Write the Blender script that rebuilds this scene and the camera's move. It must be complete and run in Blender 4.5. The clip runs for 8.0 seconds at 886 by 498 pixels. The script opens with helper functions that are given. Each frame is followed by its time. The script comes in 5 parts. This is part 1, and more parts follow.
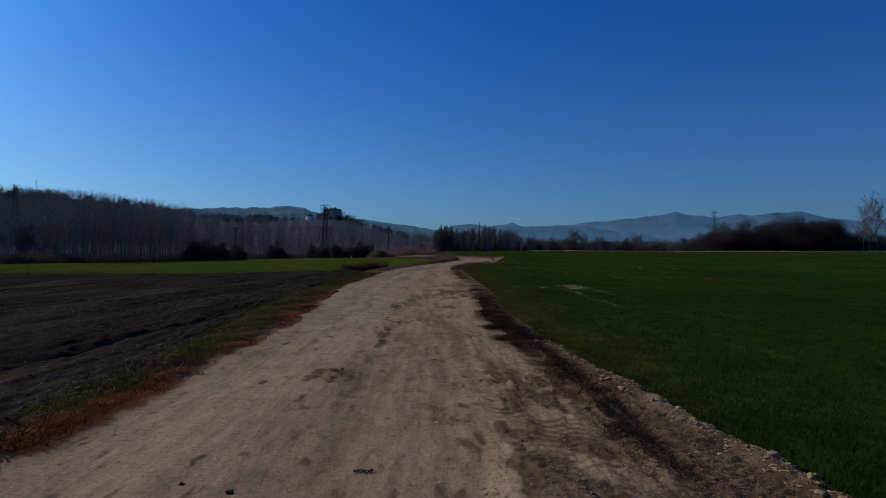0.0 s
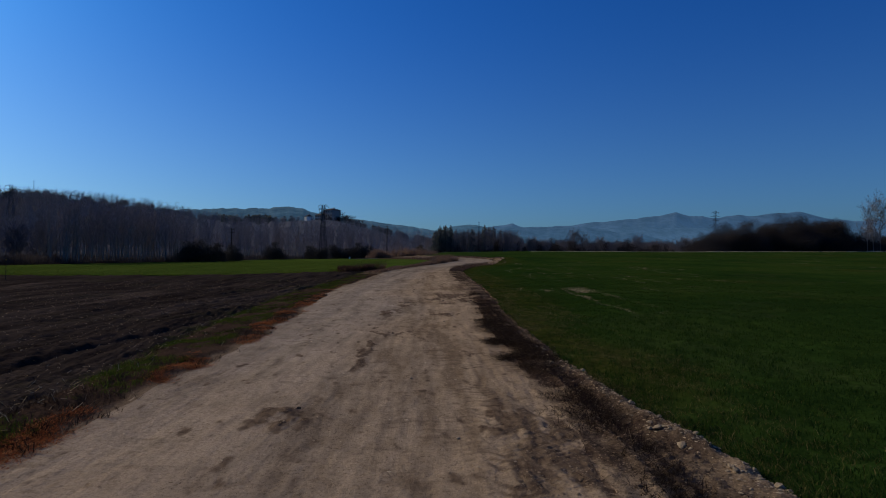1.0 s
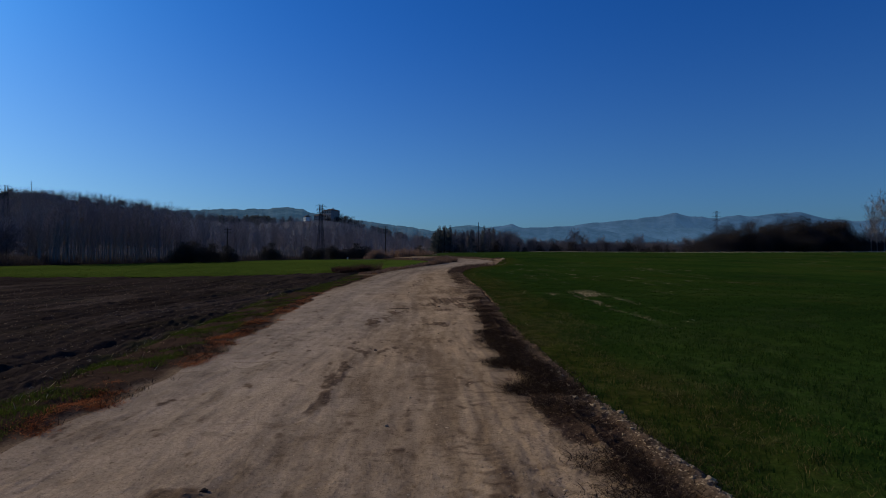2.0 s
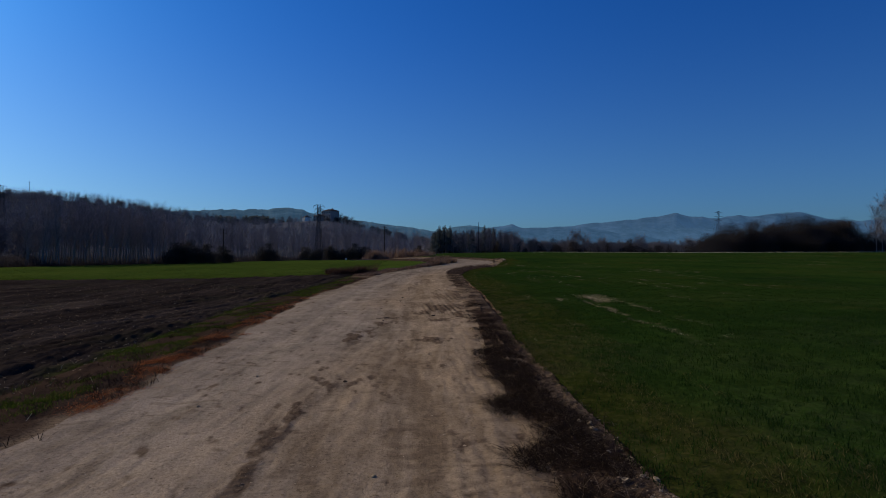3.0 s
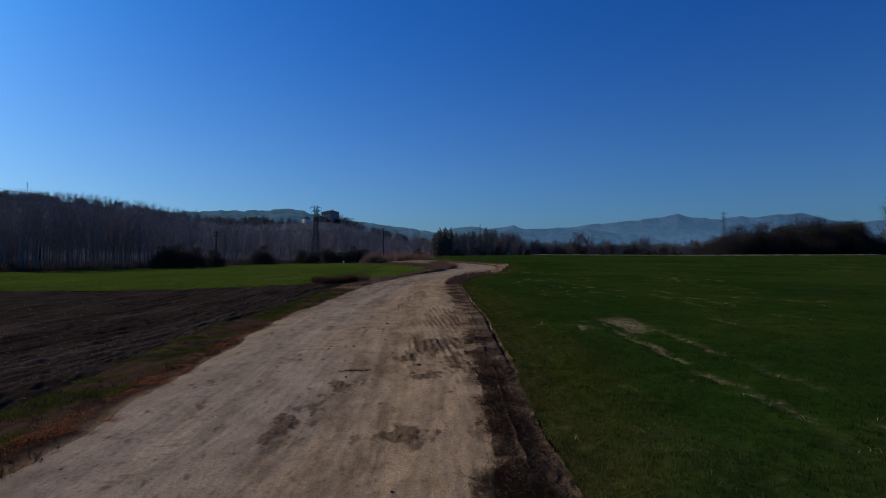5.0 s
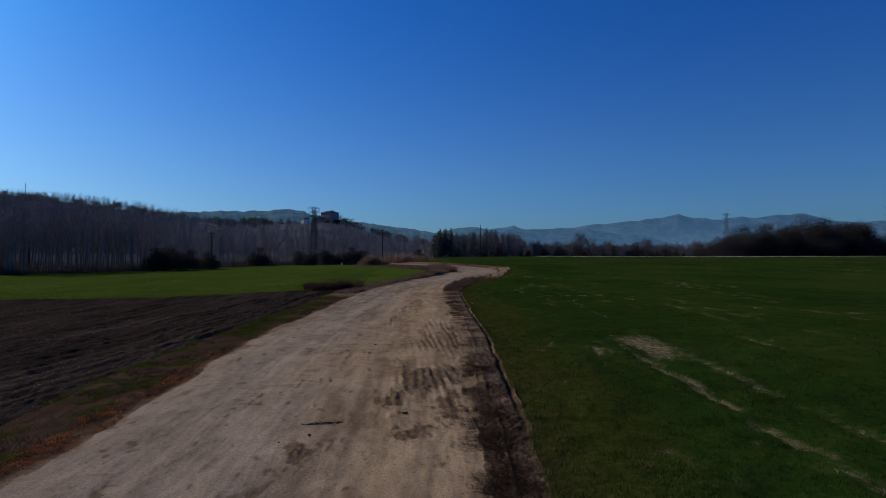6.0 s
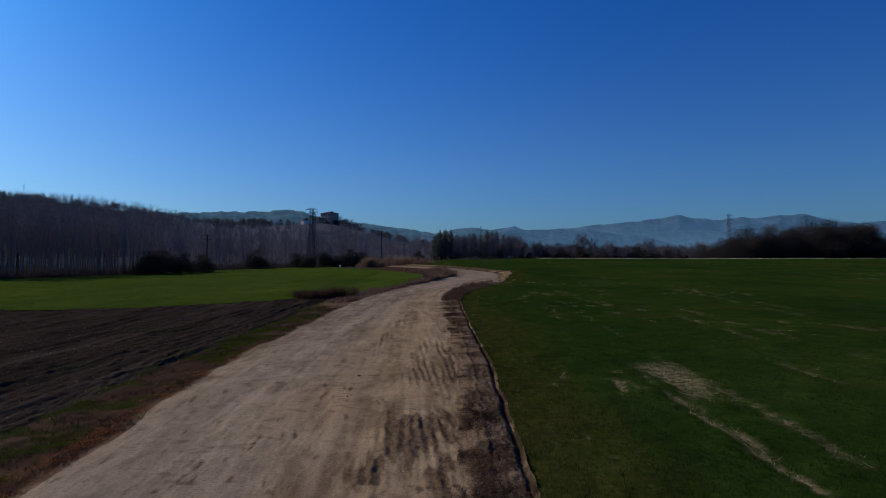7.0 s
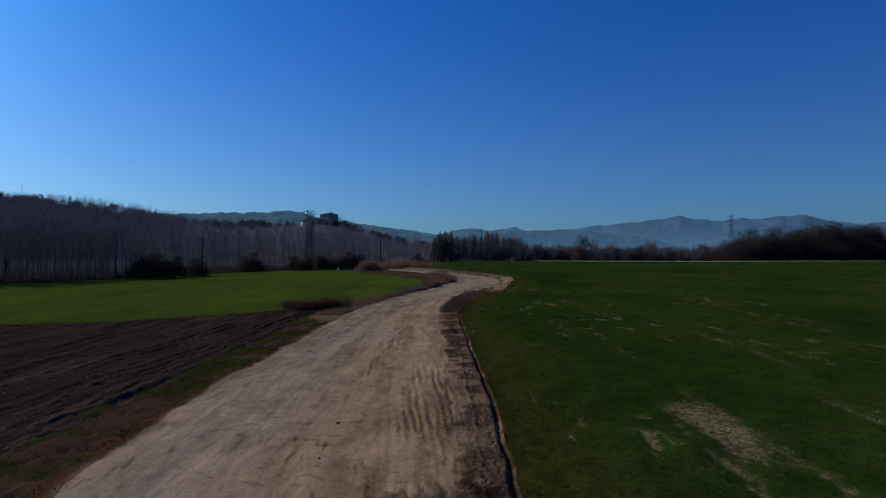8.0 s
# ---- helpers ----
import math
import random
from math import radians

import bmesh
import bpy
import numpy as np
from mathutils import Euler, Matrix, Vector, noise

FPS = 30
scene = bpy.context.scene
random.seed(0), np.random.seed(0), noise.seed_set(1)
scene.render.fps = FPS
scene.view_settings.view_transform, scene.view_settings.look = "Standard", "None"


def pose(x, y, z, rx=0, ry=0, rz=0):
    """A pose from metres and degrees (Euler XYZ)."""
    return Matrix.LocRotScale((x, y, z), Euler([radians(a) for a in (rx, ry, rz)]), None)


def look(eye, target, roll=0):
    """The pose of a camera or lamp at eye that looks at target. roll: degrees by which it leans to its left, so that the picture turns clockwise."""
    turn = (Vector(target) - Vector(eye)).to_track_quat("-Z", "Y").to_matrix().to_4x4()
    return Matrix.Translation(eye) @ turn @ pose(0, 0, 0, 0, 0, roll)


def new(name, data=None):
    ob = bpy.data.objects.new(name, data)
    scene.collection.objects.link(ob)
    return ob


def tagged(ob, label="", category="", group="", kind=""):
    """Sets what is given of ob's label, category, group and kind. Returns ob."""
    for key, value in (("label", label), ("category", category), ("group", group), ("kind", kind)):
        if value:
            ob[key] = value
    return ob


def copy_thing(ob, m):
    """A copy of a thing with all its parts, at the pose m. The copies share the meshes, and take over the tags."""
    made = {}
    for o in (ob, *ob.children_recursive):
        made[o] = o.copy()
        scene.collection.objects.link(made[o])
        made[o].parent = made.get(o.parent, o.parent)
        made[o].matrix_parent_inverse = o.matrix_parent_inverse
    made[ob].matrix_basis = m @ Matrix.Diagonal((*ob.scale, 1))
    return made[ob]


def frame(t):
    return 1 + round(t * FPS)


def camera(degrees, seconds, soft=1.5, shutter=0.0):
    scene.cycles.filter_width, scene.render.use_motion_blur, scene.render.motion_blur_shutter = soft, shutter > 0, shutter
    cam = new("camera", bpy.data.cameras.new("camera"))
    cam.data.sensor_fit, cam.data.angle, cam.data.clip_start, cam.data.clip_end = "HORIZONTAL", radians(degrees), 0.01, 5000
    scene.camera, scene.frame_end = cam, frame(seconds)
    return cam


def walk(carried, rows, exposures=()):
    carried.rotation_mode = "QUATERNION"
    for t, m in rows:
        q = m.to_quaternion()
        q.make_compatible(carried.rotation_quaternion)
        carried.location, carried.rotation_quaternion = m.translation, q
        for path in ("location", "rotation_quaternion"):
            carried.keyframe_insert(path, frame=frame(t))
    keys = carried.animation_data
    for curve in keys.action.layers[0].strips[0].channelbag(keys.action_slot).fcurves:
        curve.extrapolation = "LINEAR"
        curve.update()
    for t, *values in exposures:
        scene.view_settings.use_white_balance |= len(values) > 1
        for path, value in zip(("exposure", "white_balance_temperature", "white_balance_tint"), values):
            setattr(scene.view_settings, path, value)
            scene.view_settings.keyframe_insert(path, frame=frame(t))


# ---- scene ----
cam = camera(75.0, 8.0, 1.0)
PATH = [
    (0.0, (0.000, 0.000, 1.931), (-0.94, 0.81, 0.30)),
    (0.5, (0.089, 1.192, 1.942), (-0.96, 0.84, 0.28)),
    (1.0, (0.175, 2.414, 1.955), (-0.97, 0.88, 0.27)),
    (1.5, (0.262, 3.662, 1.968), (-1.00, 0.91, 0.25)),
    (3.0, (0.606, 7.759, 2.050), (-0.99, 0.97, 0.17)),
    (3.5, (0.718, 9.195, 2.172), (-0.96, 0.97, 0.16)),
    (4.0, (0.825, 10.620, 2.344), (-0.91, 1.00, 0.16)),
    (4.5, (0.915, 12.010, 2.530), (-0.88, 1.04, 0.17)),
    (6.0, (1.220, 16.385, 3.167), (-0.83, 1.10, 0.18)),
    (6.5, (1.336, 17.900, 3.427), (-0.81, 1.12, 0.17)),
    (7.0, (1.445, 19.390, 3.705), (-0.78, 1.15, 0.17)),
    (7.5, (1.538, 20.840, 4.020), (-0.78, 1.19, 0.17)),
    (8.0, (1.631, 22.284, 4.377), (-0.76, 1.22, 0.17)),
]
walk(cam, [(t, pose(*e, 90 + a[1], 0, a[0]) @ pose(0, 0, 0, 0, 0, a[2])) for t, e, a in PATH], [(0.0, -0.57), (4.0, -0.50), (8.0, -0.43)])

# ---- sky and sun ----
SUN_ELEV, SUN_AZ = 29.0, -57.0  # degrees; azimuth from straight ahead, minus: to the left
world = bpy.data.worlds.new("world")
scene.world = world
world.use_nodes = True
wn, wl = world.node_tree.nodes, world.node_tree.links
sky = wn.new("ShaderNodeTexSky")
sky.sky_type, sky.sun_disc = "NISHITA", False
sky.sun_elevation, sky.sun_rotation = radians(SUN_ELEV), radians(SUN_AZ)
sky.altitude, sky.air_density, sky.dust_density, sky.ozone_density = 200, 1.0, 1.3, 2.5
tint = wn.new("ShaderNodeMix")
tint.data_type, tint.blend_type = "RGBA", "MULTIPLY"
tint.inputs[0].default_value = 1.0
# clear air: the zenith is a deeper blue, the horizon paler with haze, all the way round
aim, split, deep = wn.new("ShaderNodeTexCoord"), wn.new("ShaderNodeSeparateXYZ"), wn.new("ShaderNodeValToRGB")
wl.new(aim.outputs["Generated"], split.inputs[0])
wl.new(split.outputs["Z"], deep.inputs[0])
deep.color_ramp.interpolation = "EASE"
for stop, (at, col) in zip(deep.color_ramp.elements, ((0.0, (0.365, 0.710, 1.19)), (0.46, (0.105, 0.555, 1.37)))):
    stop.position, stop.color = at, (*col, 1)
wl.new(sky.outputs[0], tint.inputs[6])
wl.new(deep.outputs[0], tint.inputs[7])
wl.new(tint.outputs[2], wn["Background"].inputs[0])
wn["Background"].inputs[1].default_value = 0.092

sun = new("sun", bpy.data.lights.new("sun", "SUN"))
sun.data.energy, sun.data.angle, sun.data.color = 5.0, radians(0.53), (1.0, 0.84, 0.60)
d = Vector((math.sin(radians(SUN_AZ)) * math.cos(radians(SUN_ELEV)), math.cos(radians(SUN_AZ)) * math.cos(radians(SUN_ELEV)), math.sin(radians(SUN_ELEV))))
sun.matrix_world = look(d * 100, (0, 0, 0))

# ---- numbers and noise ----


def lattice(ix, iy, seed):
    h = (ix.astype(np.int64) * 374761393 + iy.astype(np.int64) * 668265263 + seed * 1442695041) & 0x7FFFFFFF
    h = ((h ^ (h >> 13)) * 1274126177) & 0x7FFFFFFF
    return ((h ^ (h >> 16)) & 0xFFFF) / 65535.0


def vnoise(x, y, seed=0):
    """Smooth noise from -1 to 1 with a period of one metre."""
    x, y = np.asarray(x, float), np.asarray(y, float)
    ix, iy = np.floor(x), np.floor(y)
    fx, fy = x - ix, y - iy
    fx, fy = fx * fx * (3 - 2 * fx), fy * fy * (3 - 2 * fy)
    a, b = lattice(ix, iy, seed), lattice(ix + 1, iy, seed)
    c, e = lattice(ix, iy + 1, seed), lattice(ix + 1, iy + 1, seed)
    return 2 * ((a * (1 - fx) + b * fx) * (1 - fy) + (c * (1 - fx) + e * fx) * fy) - 1


def fbm(x, y, size, octaves=3, seed=0):
    total, amp = 0.0, 1.0
    for k in range(octaves):
        x, y = 0.8 * x - 0.6 * y, 0.6 * x + 0.8 * y
        total = total + amp * vnoise(x / size + 17.3 * k, y / size - 9.1 * k, seed + k)
        size, amp = size * 0.47, amp * 0.5
    return total


def smooth(v, a, b):
    k = np.clip((v - a) / (b - a), 0, 1)
    return k * k * (3 - 2 * k)


def softplus(v, w):
    return w * np.log1p(np.exp(np.clip(v / w, -40, 40)))


# ---- the plan: edges as x at a distance y ----
def edge(ys, xs):
    fine = np.linspace(ys[0], ys[-1], 900)
    v = np.interp(fine, ys, xs)
    k = np.ones(9) / 9
    for _ in range(2):
        v = np.convolve(np.pad(v, 4, mode="edge"), k, mode="valid")
    return lambda y: np.interp(y, fine, v)


track_left = edge([-30, 5, 10, 20, 30, 38, 44, 51, 64, 73, 82, 92, 102, 107, 114, 127, 140, 170, 232, 300],
                  [-4.2, -3.9, -3.8, -4.3, -5.2, -6.1, -6.3, -5.9, -5.3, -4.4, -2.5, 0.3, 3.2, 4.6, 5.2, 3.6, -0.5, -9.6, -26, -47])
track_right = edge([-30, 5, 15, 22, 36, 45, 54, 63, 70, 78, 84, 90, 99, 109, 118, 135, 146, 160, 180, 215, 300],
                   [1.7, 1.7, 1.6, 1.8, 2.0, 2.1, 2.1, 1.8, 2.5, 3.2, 4.4, 6.5, 9.9, 11.9, 11.0, 5.8, 1.6, -4.2, -11, -20, -44])
field_right = edge([-30, 5, 8, 12, 18, 24, 30, 40, 50, 64, 70, 78, 87, 102, 114, 125, 141, 150, 163, 185, 215, 300],
                   [3.8, 3.4, 3.0, 2.65, 2.7, 2.8, 3.2, 3.5, 3.5, 3.5, 3.7, 5.5, 9.2, 12.6, 13.4, 12.8, 8.6, 5.3, 0.4, -5.5, -12.5, -38])
smooth_field_right, smooth_left, smooth_right = field_right, track_left, track_right


def wander(y, big, small, seed):
    y = np.asarray(y, float)
    return (big * vnoise(y / 1.9, y * 0, seed) + small * vnoise(y / 0.45, y * 0, seed + 1)) * np.interp(y, [50, 90], [1, 1.6])


def track_left(y):
    return smooth_left(y) + wander(y, 0.13, 0.05, 311)


def track_right(y):
    return smooth_right(y) + wander(y, 0.14, 0.05, 321)


def field_right(y):
    """The crop's edge, with the small wander of the drill."""
    return smooth_field_right(y) + (0.05 * vnoise(np.asarray(y) / 1.3, np.asarray(y) * 0, 301) + 0.014 * vnoise(np.asarray(y) / 0.31, np.asarray(y) * 0, 302)) * np.interp(y, [60, 90], [1, 3])


rust_left = edge([-30, 5, 10, 13, 27, 36, 44, 55, 66, 74, 92, 107, 127, 300],
                 [-4.8, -4.35, -4.35, -4.5, -5.6, -6.8, -7.0, -6.6, -7.0, -5.2, -0.4, 2.4, -1.0, -52])
green_left = edge([-30, 6, 11, 18, 25, 35, 45, 57, 66, 72, 78, 85, 92, 100, 107, 114, 127, 300],
                  [-5.0, -4.58, -5.1, -6.1, -7.1, -8.3, -8.4, -7.8, -7.9, -7.1, -5.2, -2.8, -1.0, 0.2, 0.5, -0.4, -4.5, -58])


def plough_end(x):
    return np.interp(x, [-300, -40, -22, -15, -10, -8], [57, 60, 62, 66, 71, 73])


def crest(a):
    """The left hill's height against its bearing x / y."""
    return np.interp(a, [-2.5, -1.4, -0.75, -0.60, -0.50, -0.46, -0.41, -0.36, -0.31, -0.265, -0.22, -0.19, -0.16, -0.12, -0.065, 0.0, 0.06, 0.12],
                     [58, 60, 59, 55, 48, 44, 39, 37, 36, 36, 38, 39.5, 37, 31, 22, 12, 5, 0])



def wood_edge(a):
    return np.interp(a, [-2.5, -0.9, -0.62, -0.45, -0.36, -0.27, -0.12, 0.0], [60, 85, 112, 140, 165, 205, 225, 320])


def terrain(x, y):
    """The lie of the land, without small relief."""
    x, y = np.asarray(x, float), np.asarray(y, float)
    slope = np.interp(x, [-80, -25, 5, 90, 160], [.006, .010, .024, .0240, .0265])
    far = np.minimum(softplus(y - 48, 6), 168) - 0.03 * np.clip(y - 240, 0, 40)
    left = np.clip((-4.8 - x) / 3, 0, 1) * np.interp(y, [45, 75], [1, 0.3])
    a = x / np.maximum(y, 40)
    w = wood_edge(a)
    hill = crest(a) * smooth(y, w + 25, 610) * (1 - 0.5 * smooth(y, 640, 1300))
    return far * slope - 0.3 * left + hill + 0.5 * smooth(y, 100, 215) * smooth(x, 2, 35)


def bare(x, y):
    """Where the sprayed tramlines leave the crop thin."""
    x, y = np.asarray(x, float), np.asarray(y, float)
    lanes = 0.0
    for x0, y0, y1, wide in ((7.53, 21.0, 41, 0.20), (9.13, 22.5, 43, 0.26), (9.3, 45, 60, 0.22), (8.45, 34.2, 40.5, 1.05), (6.42, 34.6, 37.5, 0.5), (15.4, 44, 58, 0.35), (17.2, 38, 66, 0.35), (13.2, 36, 41, 0.3), (7.6, 52, 64, 0.5), (23.5, 50, 84, 0.5), (25.3, 56, 90, 0.5), (12.6, 47, 55, 0.3), (11.4, 66, 80, 0.4), (15.0, 70, 82, 0.5)):
        u = x - x0 - 0.056 * (y - 26.5) + 0.10 * fbm(x, y, 0.8, 3, 45)
        fade = smooth(y, y0, y0 + 0.3 * (y1 - y0)) * (1 - smooth(y, y1 - 0.2 * (y1 - y0), y1))
        lug = 0.62 + 0.38 * np.sin(y * 2 * math.pi / 0.36 + 4 * u) if x0 == 9.13 else 1.0
        lanes = np.maximum(lanes, (1 - smooth(np.abs(u), wide * 0.3, wide * 0.95)) * fade * lug * (0.85 if y0 < 36 else 0.42))
    main = smooth(y, 29, 32.5) * (1 - smooth(y, 39, 41))
    broken = smooth(fbm(x * 4.5, y * 1.1, 0.9, 4, 41) + 0.45 * fbm(x, y, 2.5, 2, 43) + 0.45 * main + 0.2, 0.0, 0.6)
    spots = 0.6 * smooth(fbm(x * 1.6, y * 0.7, 1.1, 3, 47) + 0.5 * fbm(x, y, 11.0, 2, 48), 1.12, 1.4) * smooth(y, 20, 30)
    return np.clip(np.maximum(lanes * broken, spots), 0, 1)


ROUGH = ((-1.75, 9.5, 0.45, 0.5), (-0.95, 18.0, 0.5, 1.0), (-0.95, 26.2, 0.4, 0.5), (1.3, 32.6, 0.7, 0.9), (1.1, 38.5, 0.6, 1.6), (-0.6, 52.5, 0.7, 1.6), (-0.3, 57.8, 0.8, 1.2),
         (0.9, 27.0, 0.7, 0.7), (1.35, 8.6, 0.55, 1.6), (1.3, 5.5, 0.8, 1.6), (-1.4, 23.0, 0.3, 1.2), (0.6, 22.5, 0.5, 0.4), (1.6, 41.5, 0.75, 4.6), (-0.9, 46.0, 0.25, 2.5), (-1.22, 14.4, 0.16, 1.9), (1.0, 31.6, 0.8, 1.4), (0.3, 29.0, 0.3, 1.6), (1.6, 29.0, 0.4, 1.5))


def roughness_of(x, y):
    r = 0.0
    for cx, cy, rx, ry in ROUGH:
        q = ((x - cx) / rx) ** 2 + ((y - cy) / ry) ** 2
        r = np.maximum(r, np.exp(-q))
    return np.clip(r * (0.9 + 0.8 * fbm(x, y * np.where(y > 29, 0.12, 0.5), 0.3, 2, 5)), 0, 1)


def lugs(x, y, spacing=0.17):
    """The chevron print of a tractor tyre along y."""
    k = np.abs(((x / 0.5) % 1.0) - 0.5) * 2
    return np.sin((y + 0.16 * k) * 2 * math.pi / spacing) * 0.5 + 0.5


def track_relief(x, y):
    ruts = 0.0
    for off, wide in ((-0.33, 0.4), (0.05, 0.5), (0.28, 0.45)):
        mid = (track_left(y) + track_right(y)) / 2 + off * 5.5
        ruts = ruts - 0.022 * np.exp(-((x - mid - 0.15 * vnoise(y / 6, y * 0 + off, 3)) / wide) ** 2)
    r = roughness_of(x, y)
    near = smooth(x, track_right(y) - 1.3, track_right(y))
    fine = 0.0045 * fbm(x, y * 0.16, 0.33, 3, 11) + 0.0028 * fbm(x, y, 0.10, 2, 21) + 0.0045 * fbm(x, y * 0.12, 0.10, 2, 23)
    hem = smooth(x - track_left(y), -0.05, 0.5)
    return hem * (ruts + 0.020 * fbm(x, y * 0.3, 2.4, 2, 31) + fine * (1 + 1.2 * near) + r * (0.034 * np.abs(fbm(x + 0.2 * y, y * 0.45, 0.15, 3, 8)) + 0.012 * (1 - 0.9 * smooth(y, 27, 31)) * lugs(x + 0.2, y, 0.13) ** 0.8 + 0.016 * smooth(y, 27, 30) * (1 - smooth(y, 46, 50)) * np.cos(2 * math.pi * (x + 0.07 * (y - 38) + 0.10 * fbm(x, y * 0.2, 0.9, 2, 33)) / 0.24)) + 0.012 * near * lugs(x + 0.1, y, 0.11) ** 0.7 * smooth(vnoise(x * 1.3, y * 0.25, 77), -0.2, 0.3))


def verge_relief(x, y):
    """Right verge: churned soil with a ditch against the crop."""
    a, b = track_right(y), field_right(y)
    w = np.maximum(b - a, 0.2)
    u = (x - a) / w
    close = 1 - smooth(y, 10, 14)
    lump = (0.024 - 0.006 * close) * np.abs(fbm(x, y, 0.17, 3, 51)) + 0.015 * fbm(x, y, 0.085, 2, 61) + 0.05 * fbm(x, y, 1.4, 2, 71)
    lump = lump + close * (0.075 * np.exp(-((x - b + 0.13) / 0.15) ** 2) * (1 + 0.5 * fbm(x, y, 0.4, 3, 73)) + 0.030 * np.exp(-((x - 1.95 - 0.02 * y) / 0.06) ** 2) - 0.03 * np.exp(-((x - 2.45) / 0.16) ** 2))
    strip = np.exp(-((u - 0.27) / 0.15) ** 4) + 0.8 * np.exp(-((u - 0.66) / 0.13) ** 4)
    press = 0.024 * lugs(x + 0.22, y, 0.13) ** 0.7 * strip * (0.75 + 0.35 * vnoise(x * 1.1, y * 0.5, 87)) * (1 - 0.5 * smooth(y, 45, 60))
    press = press + 0.035 * (np.exp(-((u - 0.47) / 0.045) ** 2) + np.exp(-((u - 0.06) / 0.05) ** 2)) * (0.8 + 0.5 * fbm(x, y, 0.5, 2, 97))
    ditch = -0.17 * np.exp(-((x - b + 0.10) / 0.075) ** 2) * smooth(y, 25, 34) * (0.75 + 0.4 * vnoise(y / 2.3, y * 0, 5))
    lip = 0.008 * np.exp(-((x - b) / 0.06) ** 2) * smooth(vnoise(y / 1.7, y * 0, 15), -0.6, 0.6)
    own = lump + press + ditch * (1 - smooth(y, 64, 78)) + lip * (1 - smooth(y, 70, 90))
    k = smooth(u, 0.0, 0.45)
    return own * k + track_relief(x, y) * (1 - k)


FUR = radians(5.5)


def plough_relief(x, y):
    u = x * math.cos(FUR) - y * math.sin(FUR) + 0.14 * fbm(x, y, 4.0, 2, 81)
    furrow = np.abs(((u / 0.62) % 1.0) - 0.5) * 2
    wide = np.abs(((u / 2.48 + 0.2) % 1.0) - 0.5) * 2
    ragged = 0.65 + 0.5 * fbm(x, y * 0.35, 1.6, 3, 93)
    return 0.062 * ragged * furrow ** 0.8 + 0.07 * wide ** 3 + 0.055 * np.abs(fbm(x, y * 0.45, 0.34, 3, 91)) + 0.032 * fbm(x, y, 0.13, 2, 101) + 0.08 * fbm(x, y, 5, 2, 111) + 0.05 * np.exp(-(((u + 8.9) / 0.3) ** 2)) - 0.10 * np.exp(-(((u + 9.6) / 0.3) ** 2))


# ---- mesh helpers ----
def mesh_of(name, verts, faces, mats, indices=None, attrs=None, soft=True):
    """A mesh from arrays; faces: an (n, 3) or (n, 4) array, or a list of such."""
    blocks = [np.asarray(f) for f in (faces if isinstance(faces, list) else [faces]) if len(f)]
    me = bpy.data.meshes.new(name)
    v = np.asarray(verts, np.float32)
    me.vertices.add(len(v))
    me.vertices.foreach_set("co", v.ravel())
    loops = np.concatenate([b.ravel() for b in blocks]).astype(np.int32)
    sizes = np.concatenate([np.full(len(b), b.shape[1]) for b in blocks])
    starts = np.concatenate([[0], np.cumsum(sizes)[:-1]]).astype(np.int32)
    me.loops.add(len(loops))
    me.loops.foreach_set("vertex_index", loops)
    me.polygons.add(len(sizes))
    me.polygons.foreach_set("loop_start", starts)
    me.polygons.foreach_set("use_smooth", np.full(len(sizes), soft))
    for m in mats if isinstance(mats, (list, tuple)) else [mats]:
        me.materials.append(m)
    if indices is not None:
        me.polygons.foreach_set("material_index", np.asarray(indices, np.int32))
    for key, values in (attrs or {}).items():
        layer = me.attributes.new(key, "FLOAT", "POINT")
        layer.data.foreach_set("value", np.asarray(values, np.float32).ravel())
    me.update(calc_edges=True)
    me.validate()
    return me


def grid_faces(rows, cols):
    i = np.arange(rows * cols).reshape(rows, cols)
    return np.stack([i[:-1, :-1], i[:-1, 1:], i[1:, 1:], i[1:, :-1]], -1).reshape(-1, 4)


def sheet(name, left, right, ys, cols, relief, mat, attrs=None, power=1.0, label="", category=""):
    """A strip of ground between two edges given as x at y."""
    y = np.repeat(ys[:, None], cols, 1)
    k = np.linspace(0, 1, cols)[None, :] ** power
    a, b = left(ys)[:, None], right(ys)[:, None]
    x = a + (b - a) * k
    z = terrain(x, y) + relief(x, y)
    me = mesh_of(name, np.stack([x, y, z], -1).reshape(-1, 3), grid_faces(len(ys), cols), mat, attrs={k2: f(x, y) for k2, f in (attrs or {}).items()})
    return tagged(new(name, me), label, category, kind="structure")


def part(name, me, parent, label=""):
    ob = new(name, me)
    ob.parent = parent
    if label:
        tagged(ob, label)
    return ob


def from_bm(name, bm, mat):
    me = bpy.data.meshes.new(name)
    bm.to_mesh(me)
    bm.free()
    me.materials.append(mat)
    return me


def steps(a, b, first, last):
    """Distances from a to b whose step grows from first to last."""
    out = [a]
    while out[-1] < b:
        out.append(out[-1] + first + (last - first) * (out[-1] - a) / (b - a))
    return np.array(out)


# ---- materials ----
def material(name, build, rough=0.9):
    m = bpy.data.materials.new(name)
    m.use_nodes = True
    nt = m.node_tree
    p = nt.nodes["Principled BSDF"]
    p.inputs["Roughness"].default_value = rough
    p.inputs["Specular IOR Level"].default_value = 0.0 if rough > 0.6 else 0.5
    build(nt, p)
    return m


def node(nt, kind, **values):
    n = nt.nodes.new(kind)
    for key, v in values.items():
        n.inputs[key.replace("_", " ")].default_value = v
    return n


def coords(nt):
    return nt.nodes.new("ShaderNodeTexCoord").outputs["Object"]


